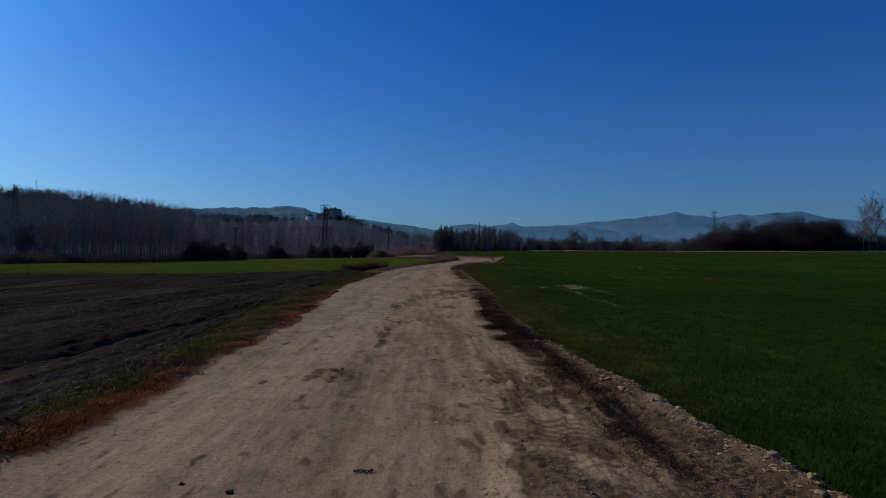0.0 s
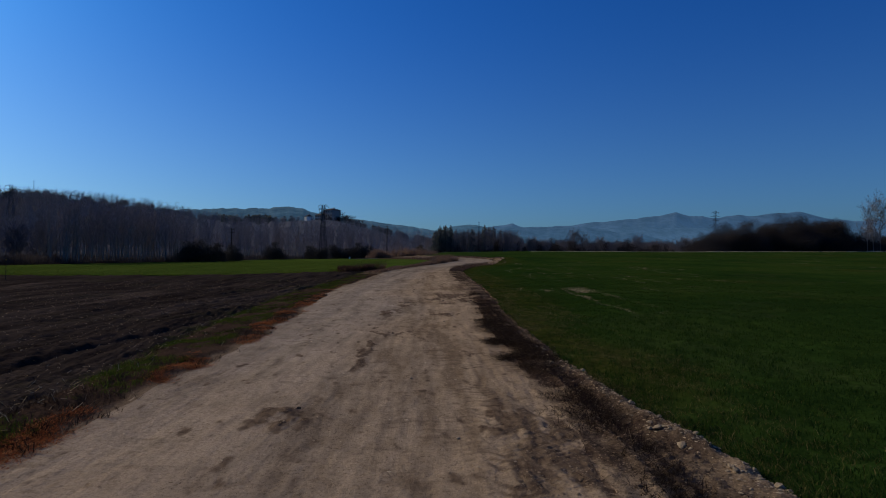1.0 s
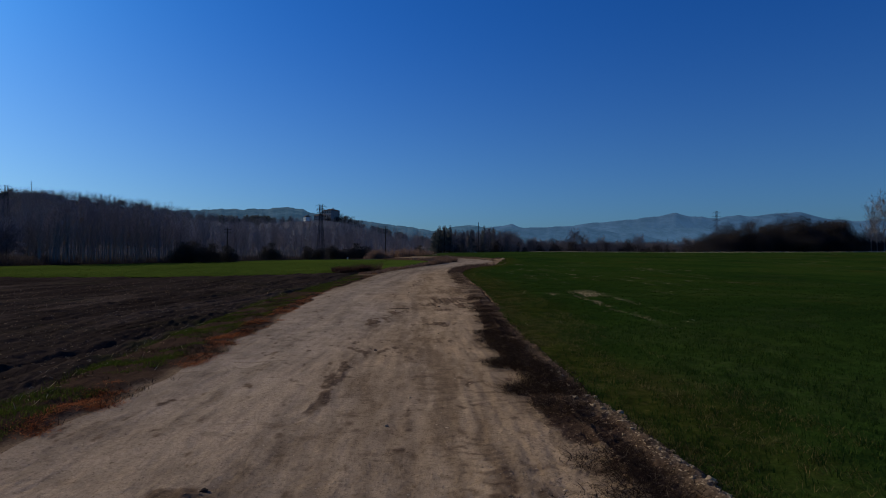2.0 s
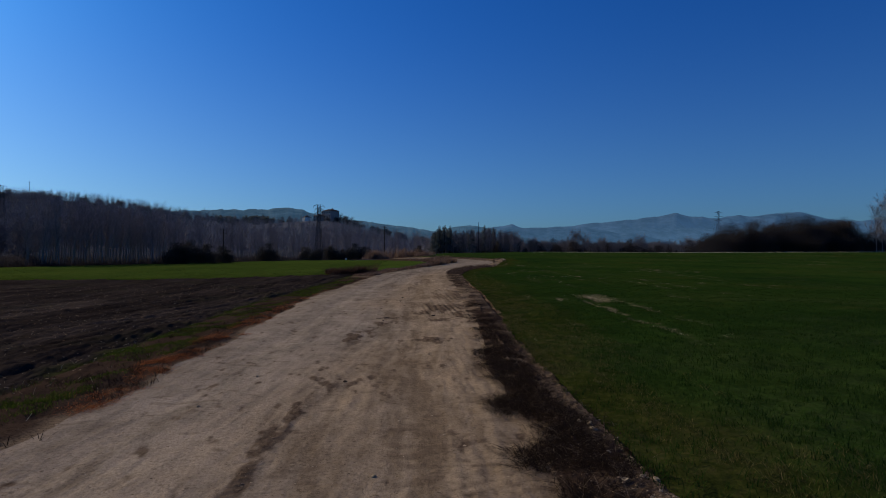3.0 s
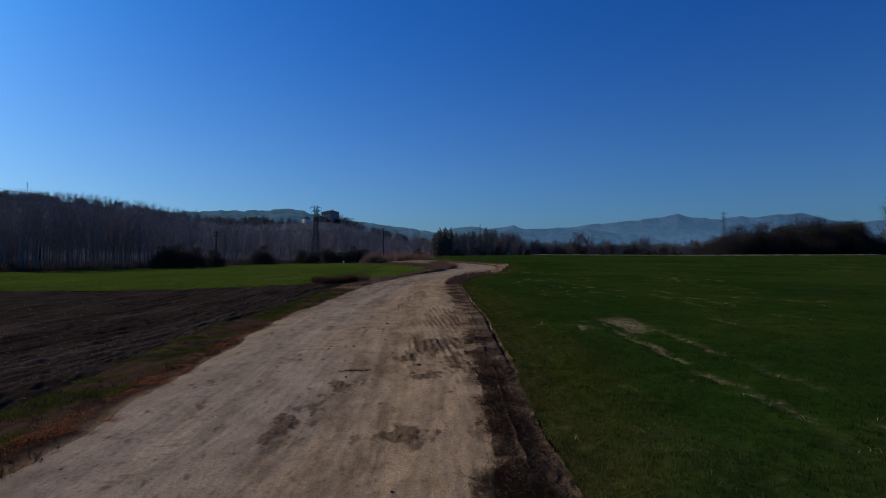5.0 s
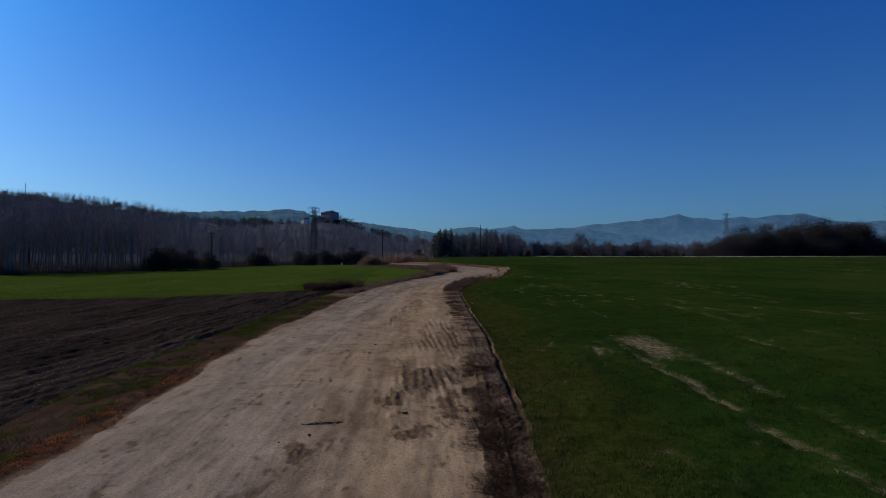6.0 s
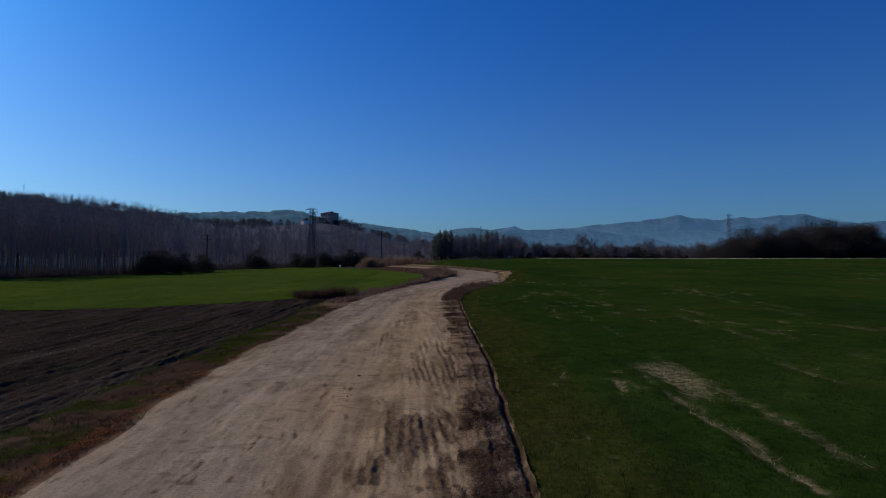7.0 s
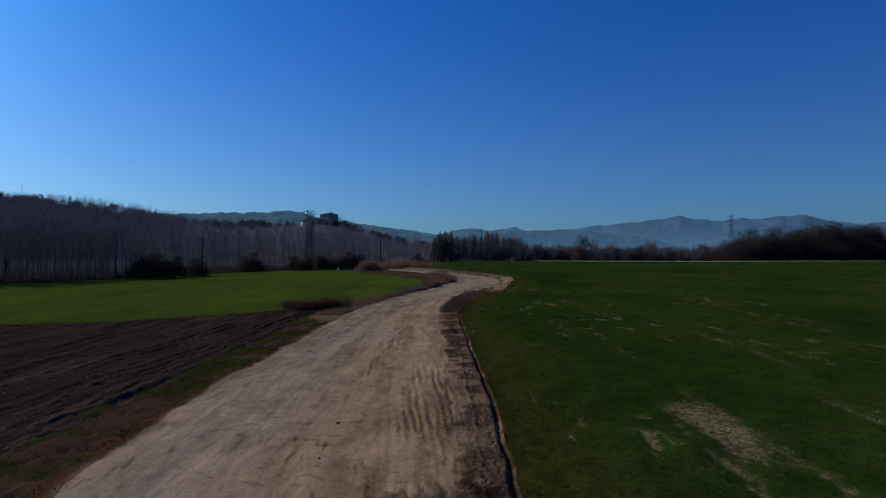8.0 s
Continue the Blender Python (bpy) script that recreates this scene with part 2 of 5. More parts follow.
def noise_tex(nt, scale, detail=4.0, rough=0.55, stretch=None):
    n = node(nt, "ShaderNodeTexNoise", Scale=scale, Detail=detail, Roughness=rough)
    v = coords(nt)
    if stretch:
        mp = nt.nodes.new("ShaderNodeMapping")
        mp.inputs["Scale"].default_value = stretch
        nt.links.new(v, mp.inputs[0])
        v = mp.outputs[0]
    nt.links.new(v, n.inputs["Vector"])
    return n.outputs["Fac"]


def ramp(nt, fac, *stops):
    r = nt.nodes.new("ShaderNodeValToRGB")
    el = r.color_ramp.elements
    while len(el) < len(stops):
        el.new(0.5)
    for e, (pos, col) in zip(el, stops):
        e.position, e.color = pos, (*col, 1)
    nt.links.new(fac, r.inputs[0])
    return r.outputs[0]


def mix(nt, fac, a, b, how="MIX"):
    n = nt.nodes.new("ShaderNodeMix")
    n.data_type, n.blend_type = "RGBA", how
    for sock, v in ((n.inputs[0], fac), (n.inputs[6], a), (n.inputs[7], b)):
        if isinstance(v, bpy.types.NodeSocket):
            nt.links.new(v, sock)
        elif isinstance(v, tuple):
            sock.default_value = (*v, 1)
        else:
            sock.default_value = v
    return n.outputs[2]


def attribute(nt, key):
    n = nt.nodes.new("ShaderNodeAttribute")
    n.attribute_name = key
    return n.outputs["Fac"]


def bump(nt, p, fac, strength, distance):
    b = node(nt, "ShaderNodeBump", Strength=strength, Distance=distance)
    nt.links.new(fac, b.inputs["Height"])
    nt.links.new(b.outputs[0], p.inputs["Normal"])


def speck(nt, scale, lo, hi, col, base):
    """Scattered crumbs of another colour."""
    v = node(nt, "ShaderNodeTexVoronoi", Scale=scale)
    nt.links.new(coords(nt), v.inputs["Vector"])
    f = ramp(nt, v.outputs["Distance"], (lo, (1, 1, 1)), (hi, (0, 0, 0)))
    sparse = ramp(nt, noise_tex(nt, scale * 0.31, 2), (0.52, (0, 0, 0)), (0.62, (1, 1, 1)))
    return mix(nt, mix(nt, 1.0, f, sparse, "MULTIPLY"), base, col)


def soil(nt, p):
    tan_ = ramp(nt, noise_tex(nt, 0.30, 5), (0.3, (0.222, 0.162, 0.105)), (0.7, (0.306, 0.231, 0.155)))
    grey = ramp(nt, noise_tex(nt, 0.7, 6), (0.3, (0.194, 0.156, 0.118)), (0.7, (0.270, 0.221, 0.172)))
    c = mix(nt, attribute(nt, "lane"), tan_, grey)
    # wheel lines along the track
    worn = ramp(nt, attribute(nt, "streak"), (0.22, (0.68, 0.66, 0.64)), (0.52, (1.0, 1.0, 1.0)), (0.8, (1.18, 1.17, 1.15)))
    c = mix(nt, 1.0, c, worn, "MULTIPLY")
    blotch = ramp(nt, noise_tex(nt, 2.2, 6, 0.7, (1.3, 0.5, 1.0)), (0.32, (0.80, 0.79, 0.78)), (0.5, (1.0, 1.0, 1.0)), (0.7, (1.10, 1.10, 1.08)))
    c = mix(nt, 1.0, c, blotch, "MULTIPLY")
    fine = ramp(nt, noise_tex(nt, 17, 6, 0.75), (0.30, (0.58, 0.56, 0.54)), (0.48, (1.0, 1.0, 1.0)), (0.70, (1.20, 1.19, 1.17)))
    c = mix(nt, 0.9, c, fine, "MULTIPLY")
    grit = ramp(nt, noise_tex(nt, 48, 4, 0.7), (0.34, (0.52, 0.50, 0.47)), (0.46, (1.0, 1.0, 1.0)), (0.60, (1.0, 1.0, 1.0)), (0.70, (1.45, 1.43, 1.38)))
    c = mix(nt, 0.75, c, grit, "MULTIPLY")
    nicks = ramp(nt, noise_tex(nt, 6.0, 5, 0.72, (1.0, 0.75, 1.0)), (0.33, (0.62, 0.59, 0.56)), (0.38, (1.0, 1.0, 1.0)), (0.63, (1.0, 1.0, 1.0)), (0.68, (1.22, 1.21, 1.19)))
    c = mix(nt, 0.9, c, nicks, "MULTIPLY")
    chips = ramp(nt, noise_tex(nt, 16, 4, 0.65, (1.0, 0.9, 1.0)), (0.31, (0.50, 0.47, 0.44)), (0.35, (1.0, 1.0, 1.0)), (0.67, (1.0, 1.0, 1.0)), (0.71, (1.35, 1.33, 1.28)))
    c = mix(nt, 0.9, c, chips, "MULTIPLY")
    torn = ramp(nt, noise_tex(nt, 9, 6, 0.75, (1.0, 0.7, 1.0)), (0.36, (0.050, 0.033, 0.022)), (0.58, (0.120, 0.084, 0.056)))
    c = mix(nt, attribute(nt, "damp_dark"), c, torn)
    c = speck(nt, 5.0, 0.04, 0.08, (0.07, 0.05, 0.036), c)
    c = speck(nt, 13.0, 0.06, 0.11, (0.30, 0.26, 0.21), c)
    nt.links.new(c, p.inputs["Base Color"])
    bump(nt, p, noise_tex(nt, 18, 6, 0.7, (1.0, 0.7, 1.0)), 0.9, 0.019)


def verge_soil(nt, p):
    c = ramp(nt, noise_tex(nt, 1.4, 6, 0.65), (0.28, (0.052, 0.036, 0.025)), (0.5, (0.100, 0.072, 0.049)), (0.72, (0.180, 0.133, 0.088)))
    # damp ground, and on the right verge the ditch's painted shade
    c = mix(nt, attribute(nt, "damp_dark"), c, (0.045, 0.029, 0.021))
    c = mix(nt, attribute(nt, "pale"), c, (0.205, 0.150, 0.098))
    fine = ramp(nt, noise_tex(nt, 26, 6, 0.75), (0.32, (0.28, 0.26, 0.24)), (0.5, (0.95, 0.95, 0.95)), (0.68, (1.5, 1.46, 1.4)))
    c = mix(nt, 0.85, c, fine, "MULTIPLY")
    chips = ramp(nt, noise_tex(nt, 12, 5, 0.7), (0.36, (0.38, 0.35, 0.32)), (0.41, (1.0, 1.0, 1.0)), (0.62, (1.0, 1.0, 1.0)), (0.67, (1.55, 1.52, 1.46)))
    c = mix(nt, 0.85, c, chips, "MULTIPLY")
    c = speck(nt, 9.0, 0.06, 0.10, (0.32, 0.27, 0.21), c)
    nt.links.new(c, p.inputs["Base Color"])
    bump(nt, p, noise_tex(nt, 22, 6, 0.7), 0.9, 0.022)


def plough_soil(nt, p):
    c = ramp(nt, noise_tex(nt, 0.30, 6, 0.6, (1.0, 0.16, 1.0)), (0.30, (0.018, 0.0140, 0.0125)), (0.52, (0.034, 0.0268, 0.0230)), (0.72, (0.066, 0.0520, 0.0430)))
    line = ramp(nt, noise_tex(nt, 2.0, 5, 0.6, (1.0, 0.07, 1.0)), (0.34, (0.55, 0.54, 0.54)), (0.5, (1.0, 1.0, 1.0)), (0.68, (1.28, 1.25, 1.22)))
    c = mix(nt, 0.9, c, line, "MULTIPLY")
    fine = ramp(nt, noise_tex(nt, 11, 6, 0.75), (0.28, (0.35, 0.34, 0.34)), (0.5, (0.95, 0.95, 0.95)), (0.75, (1.5, 1.45, 1.42)))
    c = mix(nt, 0.9, c, fine, "MULTIPLY")
    chips = ramp(nt, noise_tex(nt, 6, 5, 0.72, (1.0, 0.6, 1.0)), (0.36, (0.40, 0.39, 0.38)), (0.42, (1.0, 1.0, 1.0)), (0.60, (1.0, 1.0, 1.0)), (0.66, (1.7, 1.66, 1.6)))
    c = mix(nt, 0.85, c, chips, "MULTIPLY")
    c = mix(nt, attribute(nt, "weed"), c, (0.034, 0.038, 0.012))
    nt.links.new(c, p.inputs["Base Color"])
    bump(nt, p, noise_tex(nt, 16, 6, 0.7), 0.9, 0.03)


def crop_soil(nt, p):
    c = ramp(nt, noise_tex(nt, 0.075, 6, 0.62, (1.0, 0.8, 1.0)), (0.30, (0.0125, 0.0325, 0.0078)), (0.5, (0.0212, 0.0455, 0.0092)), (0.72, (0.034, 0.0555, 0.0122)))
    mid = ramp(nt, noise_tex(nt, 0.8, 5, 0.65), (0.30, (0.70, 0.74, 0.74)), (0.70, (1.25, 1.20, 1.15)))
    c = mix(nt, 0.9, c, mid, "MULTIPLY")
    fine = ramp(nt, noise_tex(nt, 7, 6, 0.75, (1.3, 0.8, 1.0)), (0.28, (0.30, 0.33, 0.30)), (0.75, (1.35, 1.3, 1.25)))
    c = mix(nt, 0.85, c, fine, "MULTIPLY")
    # scattered bitten spots where the soil shows
    row = ramp(nt, noise_tex(nt, 0.9, 6, 0.7, (1.6, 0.7, 1.0)), (0.66, (0, 0, 0)), (0.76, (0.6, 0.6, 0.6)))
    c = mix(nt, row, c, (0.11, 0.098, 0.045))
    rusty = ramp(nt, noise_tex(nt, 0.10, 4, 0.6, (0.7, 1.0, 1.0)), (0.60, (0, 0, 0)), (0.76, (0.5, 0.5, 0.5)))
    c = mix(nt, rusty, c, (0.050, 0.041, 0.014))
    c = mix(nt, attribute(nt, "yellow"), c, ramp(nt, noise_tex(nt, 5, 6, 0.75), (0.3, (0.0135, 0.0185, 0.0042)), (0.52, (0.031, 0.0355, 0.0072)), (0.72, (0.066, 0.056, 0.018))))
    thin = ramp(nt, noise_tex(nt, 7, 6, 0.75, (1.0, 1.4, 1.0)), (0.34, (0.060, 0.052, 0.024)), (0.52, (0.165, 0.132, 0.080)), (0.70, (0.30, 0.24, 0.16)))
    gaps = ramp(nt, noise_tex(nt, 3.2, 6, 0.75, (1.5, 1.0, 1.0)), (0.40, (0.05, 0.05, 0.05)), (0.55, (1, 1, 1)))
    c = mix(nt, mix(nt, 1.0, attribute(nt, "bare"), gaps, "MULTIPLY"), c, thin)
    nt.links.new(c, p.inputs["Base Color"])
    bump(nt, p, noise_tex(nt, 7, 5, 0.7), 0.8, 0.05)


def land(nt, p):
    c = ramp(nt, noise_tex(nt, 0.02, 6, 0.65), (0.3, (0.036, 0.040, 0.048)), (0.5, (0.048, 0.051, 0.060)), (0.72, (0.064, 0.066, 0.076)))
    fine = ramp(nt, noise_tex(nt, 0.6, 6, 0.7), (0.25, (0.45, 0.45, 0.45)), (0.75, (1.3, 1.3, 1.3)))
    # upper slope: pale terraces, with distance haze also put into the colour
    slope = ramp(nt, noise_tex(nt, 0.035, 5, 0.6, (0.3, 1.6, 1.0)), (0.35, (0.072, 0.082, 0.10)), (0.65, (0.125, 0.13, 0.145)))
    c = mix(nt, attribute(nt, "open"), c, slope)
    nt.links.new(mix(nt, 0.85, c, fine, "MULTIPLY"), p.inputs["Base Color"])
    bump(nt, p, noise_tex(nt, 0.5, 6), 1.0, 1.5)


def blades(lo, hi, dry=None, most=0.75):
    """Colours that vary from blade to blade."""
    def build(nt, p):
        g = nt.nodes.new("ShaderNodeNewGeometry")
        stops = [(0.0, lo), (most, hi)] + ([(1.0, dry)] if dry else [])
        c = ramp(nt, g.outputs["Random Per Island"], *stops)
        nt.links.new(c, p.inputs["Base Color"])
        thin = nt.nodes.new("ShaderNodeBsdfTranslucent")
        nt.links.new(c, thin.inputs["Color"])
        both = nt.nodes.new("ShaderNodeMixShader")
        both.inputs[0].default_value = 0.4
        nt.links.new(p.outputs[0], both.inputs[1])
        nt.links.new(thin.outputs[0], both.inputs[2])
        nt.links.new(both.outputs[0], nt.nodes["Material Output"].inputs["Surface"])
    return build


def mottled(lo, hi, scale, grain=0.6, depth=0.02, stretch=None):
    def build(nt, p):
        c = ramp(nt, noise_tex(nt, scale, 5, 0.6, stretch), (0.3, lo), (0.7, hi))
        fine = ramp(nt, noise_tex(nt, scale * 9, 5, 0.7), (0.25, (0.6, 0.6, 0.6)), (0.75, (1.2, 1.2, 1.2)))
        nt.links.new(mix(nt, grain, c, fine, "MULTIPLY"), p.inputs["Base Color"])
        bump(nt, p, noise_tex(nt, scale * 6, 5), 0.6, depth)
    return build


def per_thing(lo, hi, through_light=0.0):
    """A leaf or bark colour that also differs from tree to tree."""
    def build(nt, p):
        info = nt.nodes.new("ShaderNodeObjectInfo")
        g = nt.nodes.new("ShaderNodeNewGeometry")
        a = ramp(nt, g.outputs["Random Per Island"], (0.0, lo), (1.0, hi))
        t = ramp(nt, info.outputs["Random"], (0.0, (0.75, 0.78, 0.8)), (1.0, (1.25, 1.15, 1.0)))
        c = mix(nt, 1.0, a, t, "MULTIPLY")
        nt.links.new(c, p.inputs["Base Color"])
        if through_light:
            thin = nt.nodes.new("ShaderNodeBsdfTranslucent")
            nt.links.new(c, thin.inputs["Color"])
            both = nt.nodes.new("ShaderNodeMixShader")
            both.inputs[0].default_value = through_light
            nt.links.new(p.outputs[0], both.inputs[1])
            nt.links.new(thin.outputs[0], both.inputs[2])
            nt.links.new(both.outputs[0], nt.nodes["Material Output"].inputs["Surface"])
    return build


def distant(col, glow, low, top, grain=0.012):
    """Far hills glow blue themselves to stand for haze, most at the misty valley."""
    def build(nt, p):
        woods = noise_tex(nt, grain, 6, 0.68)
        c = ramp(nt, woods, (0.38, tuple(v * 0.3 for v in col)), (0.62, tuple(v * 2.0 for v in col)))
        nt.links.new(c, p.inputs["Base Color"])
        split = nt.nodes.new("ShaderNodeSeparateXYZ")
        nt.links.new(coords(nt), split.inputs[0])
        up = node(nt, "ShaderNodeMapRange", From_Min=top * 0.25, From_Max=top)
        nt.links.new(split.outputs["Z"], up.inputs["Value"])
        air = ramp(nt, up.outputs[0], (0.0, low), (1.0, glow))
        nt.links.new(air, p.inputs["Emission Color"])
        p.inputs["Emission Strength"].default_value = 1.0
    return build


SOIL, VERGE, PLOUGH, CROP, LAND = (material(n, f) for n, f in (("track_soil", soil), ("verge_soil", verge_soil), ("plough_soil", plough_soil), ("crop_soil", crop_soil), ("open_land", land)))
WHEAT = material("wheat_blades", blades((0.011, 0.027, 0.0065), (0.030, 0.059, 0.010), (0.058, 0.075, 0.021), 0.9))
GRASS = material("verge_grass", blades((0.030, 0.050, 0.008), (0.062, 0.084, 0.014), (0.13, 0.115, 0.04), 0.9))
RUST = material("rusty_dry_grass", blades((0.070, 0.028, 0.015), (0.34, 0.105, 0.038), (0.50, 0.25, 0.10)))
WEED = material("dead_brown_weeds", blades((0.014, 0.010, 0.008), (0.042, 0.029, 0.022), (0.22, 0.17, 0.12), 0.92))
STRAW = material("pale_straw", blades((0.34, 0.27, 0.16), (0.52, 0.44, 0.29)))
STONE = material("pale_stone", mottled((0.24, 0.18, 0.115), (0.42, 0.335, 0.225), 9.0))
SCUFF = material("damp_soil_crumbs", mottled((0.12, 0.085, 0.057), (0.22, 0.158, 0.105), 8.0))
CLOD = material("soil_clod", mottled((0.13, 0.093, 0.061), (0.26, 0.190, 0.124), 7.0))
DARKCLOD = material("dark_clod", mottled((0.024, 0.0185, 0.016), (0.058, 0.044, 0.037), 7.0))
PALEBARK = material("pale_poplar_bark", per_thing((0.13, 0.122, 0.118), (0.22, 0.206, 0.196)))
TWIG = material("grey_brown_twigs", per_thing((0.195, 0.172, 0.178), (0.31, 0.272, 0.275)))
DARKTWIG = material("dark_grey_twigs", per_thing((0.135, 0.129, 0.142), (0.215, 0.204, 0.222)))
DARKBARK = material("dark_bark", mottled((0.03, 0.023, 0.018), (0.07, 0.055, 0.042), 2.0))
OAKLEAF = material("evergreen_oak_leaves", per_thing((0.042, 0.040, 0.044), (0.058, 0.054, 0.057), 0.5))
BUSHLEAF = material("dark_bush_leaves", per_thing((0.036, 0.037, 0.038), (0.050, 0.047, 0.046), 0.35))
# needles lifted to a bluish grey, haze put into their colour
PINELEAF = material("haze_greyed_needles", per_thing((0.078, 0.094, 0.098), (0.128, 0.148, 0.148), 0.4))
EDGESTRAW = material("yellowed_crop_blades", blades((0.050, 0.056, 0.016), (0.115, 0.098, 0.036), (0.21, 0.165, 0.070), 0.88))
HEDGE = material("red_brown_dead_weeds", blades((0.030, 0.018, 0.015), (0.085, 0.050, 0.040), (0.18, 0.13, 0.10), 0.93))
REED = material("dry_reed", blades((0.105, 0.070, 0.055), (0.22, 0.145, 0.110), (0.36, 0.255, 0.190)))
REDTWIG = material("reddish_shrub_twigs", blades((0.105, 0.072, 0.059), (0.215, 0.148, 0.118)))
BENDWEED = material("withered_grass", blades((0.070, 0.045, 0.036), (0.17, 0.112, 0.086), (0.32, 0.235, 0.17)))
BANKWEED = material("brown_bank_weeds", blades((0.040, 0.028, 0.023), (0.105, 0.071, 0.056), (0.26, 0.19, 0.14), 0.88))
# left crop: sun through the leaves is painted in as a brighter green
BACKLIT = material("backlit_young_crop", mottled((0.030, 0.056, 0.010), (0.060, 0.088, 0.015), 0.10, 0.75, 0.05, (1.0, 0.45, 1.0)))
# twigs of the far slopes: haze put into the colour as a bluer grey
HAZETWIG = material("haze_blued_slope_twigs", per_thing((0.190, 0.180, 0.190), (0.295, 0.278, 0.288)))
UNDER = material("dark_undergrowth", blades((0.020, 0.016, 0.016), (0.044, 0.034, 0.031), (0.085, 0.070, 0.06)))
MARGIN = material("dry_margin_grass", mottled((0.16, 0.17, 0.11), (0.36, 0.36, 0.26), 0.5))
THICKET = material("grey_thicket_twigs", blades((0.028, 0.025, 0.027), (0.060, 0.053, 0.055), (0.095, 0.084, 0.08)))
# its blades carry the same painted backlight
BACKLITBLADE = material("backlit_cereal_blades", blades((0.032, 0.058, 0.010), (0.066, 0.094, 0.015), (0.12, 0.125, 0.035)))

# ---- setting: ground, fields, track ----
def under(x, y):
    """The ground sheet lies a little lower where a field or the track covers it."""
    inside = smooth(x, -74, -66) * (1 - smooth(x, 235, 245)) * (1 - smooth(y, 205, 212))
    return -0.16 * inside


def build_ground():
    def axis(lo, a, b, hi, step):
        mid = np.arange(a, b + step, step)
        s, right = step, []
        p = mid[-1]
        while p < hi:
            s *= 1.18
            p += s
            right.append(p)
        left, s, p = [], step, mid[0]
        while p > lo:
            s *= 1.18
            p -= s
            left.append(p)
        return np.array(left[::-1] + list(mid) + right)
    xs, ys = axis(-4500, -420, 260, 4500, 4.0), axis(-3000, -10, 660, 4600, 4.0)
    x, y = np.meshgrid(xs, ys)
    z = terrain(x, y) + under(x, y)
    wooded = smooth(y, wood_edge(x / np.maximum(y, 40)), wood_edge(x / np.maximum(y, 40)) + 40)
    z = z + wooded * 1.2 * fbm(x, y, 22, 3, 131) * (x < 10)
    # open: where the terraces and the painted haze lie
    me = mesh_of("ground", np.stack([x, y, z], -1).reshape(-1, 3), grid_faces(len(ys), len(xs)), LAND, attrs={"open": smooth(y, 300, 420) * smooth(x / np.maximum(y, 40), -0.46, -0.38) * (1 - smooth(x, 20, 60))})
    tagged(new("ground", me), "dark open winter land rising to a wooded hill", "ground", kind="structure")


build_ground()
TRACK_ROWS = np.concatenate([np.arange(-14, 3.6, 0.4), np.arange(3.6, 20, 0.035), np.arange(20, 45, 0.05), np.arange(45, 90, 0.15), np.arange(90, 250, 0.8)])


def lane(x, y):
    a, b = track_left(y), track_right(y)
    u = (x - a) / (b - a)
    return np.clip(1.0 - smooth(u + 0.12 * fbm(x, y * 0.4, 2.5, 3, 9), 0.28, 0.80) * (1 - smooth(y, 60, 90)), 0, 1) * (0.5 + 0.5 * smooth(y, 7, 18))


def tread(x, y):
    """Torn bars left by tyre lugs, broken up."""
    bar = np.sin((y + 0.10 * vnoise(x / 0.5, y / 0.8, 511) + 0.25 * np.abs(((x / 0.45) % 1.0) - 0.5)) * 2 * math.pi / 0.19)
    return smooth(bar + 0.9 * fbm(x, y, 0.16, 3, 513), 0.1, 0.9)


def wheel_lines(x, y):
    """Wheel marks that follow the track: broad worn lanes and narrow lines in them."""
    a, b = track_left(y), track_right(y)
    u = (x - a) / (b - a) * 6.0 + 0.08 * vnoise(y / 5, y * 0, 6)
    broad = fbm(u, y * 0.05, 1.1, 3, 401)
    lines = fbm(u, y * 0.035, 0.20, 3, 411)
    short = fbm(u, y * 0.16, 0.35, 3, 421)
    return np.clip(0.5 + 0.20 * broad + 0.26 * lines * (0.5 + 0.5 * vnoise(u / 1.2, y / 7, 5)) + 0.20 * short + 0.12 * fbm(u, y * 0.5, 0.16, 3, 431), 0, 1)


def damp_track(x, y):
    near = smooth(x, track_right(y) - 0.7, track_right(y) + 0.05) * smooth(fbm(x, y, 0.8, 3, 19), -0.2, 0.7)
    scuff = smooth(roughness_of(x, y) + 0.55 * fbm(x + 0.12 * y, y * np.where(y > 29, 0.16, 0.4), 0.16, 3, 29), 0.36, 0.72)
    spill = smooth(x, track_right(y) - 0.55, track_right(y) + 0.1) * smooth(y, 11, 14) * (1 - smooth(y, 24, 27)) * smooth(fbm(x, y * 0.6, 0.7, 3, 39), -0.5, 0.3)
    nick = smooth(fbm(x * 0.5, y, 0.22, 3, 59) + 0.35 * fbm(x, y, 3.0, 2, 69), 0.78, 1.05)
    ladder = tread(x, y) * smooth(x, track_right(y) - 1.5, track_right(y) - 0.7) * (smooth(fbm(x, y * 0.4, 0.9, 3, 501), -0.3, 0.3) * (1 - smooth(y, 11, 15)) + smooth(x, track_right(y) - 0.45, track_right(y) - 0.2) * smooth(y, 25, 27) * (1 - smooth(y, 44, 48)) * smooth(fbm(x, y * 0.3, 1.2, 2, 503), -0.4, 0.2))
    return np.clip(0.75 * ladder + (0.9 - 0.4 * smooth(y, 35, 39)) * scuff + 0.35 * near + 0.55 * spill + 0.38 * nick, 0, 1)


sheet("road", lambda y: track_left(y) - 0.05, lambda y: track_right(y) + 0.05, TRACK_ROWS, 210, track_relief, SOIL, {"lane": lane, "damp_dark": damp_track, "streak": wheel_lines},
      label="rutted tan and grey dirt farm track with tyre prints", category="dirt track")


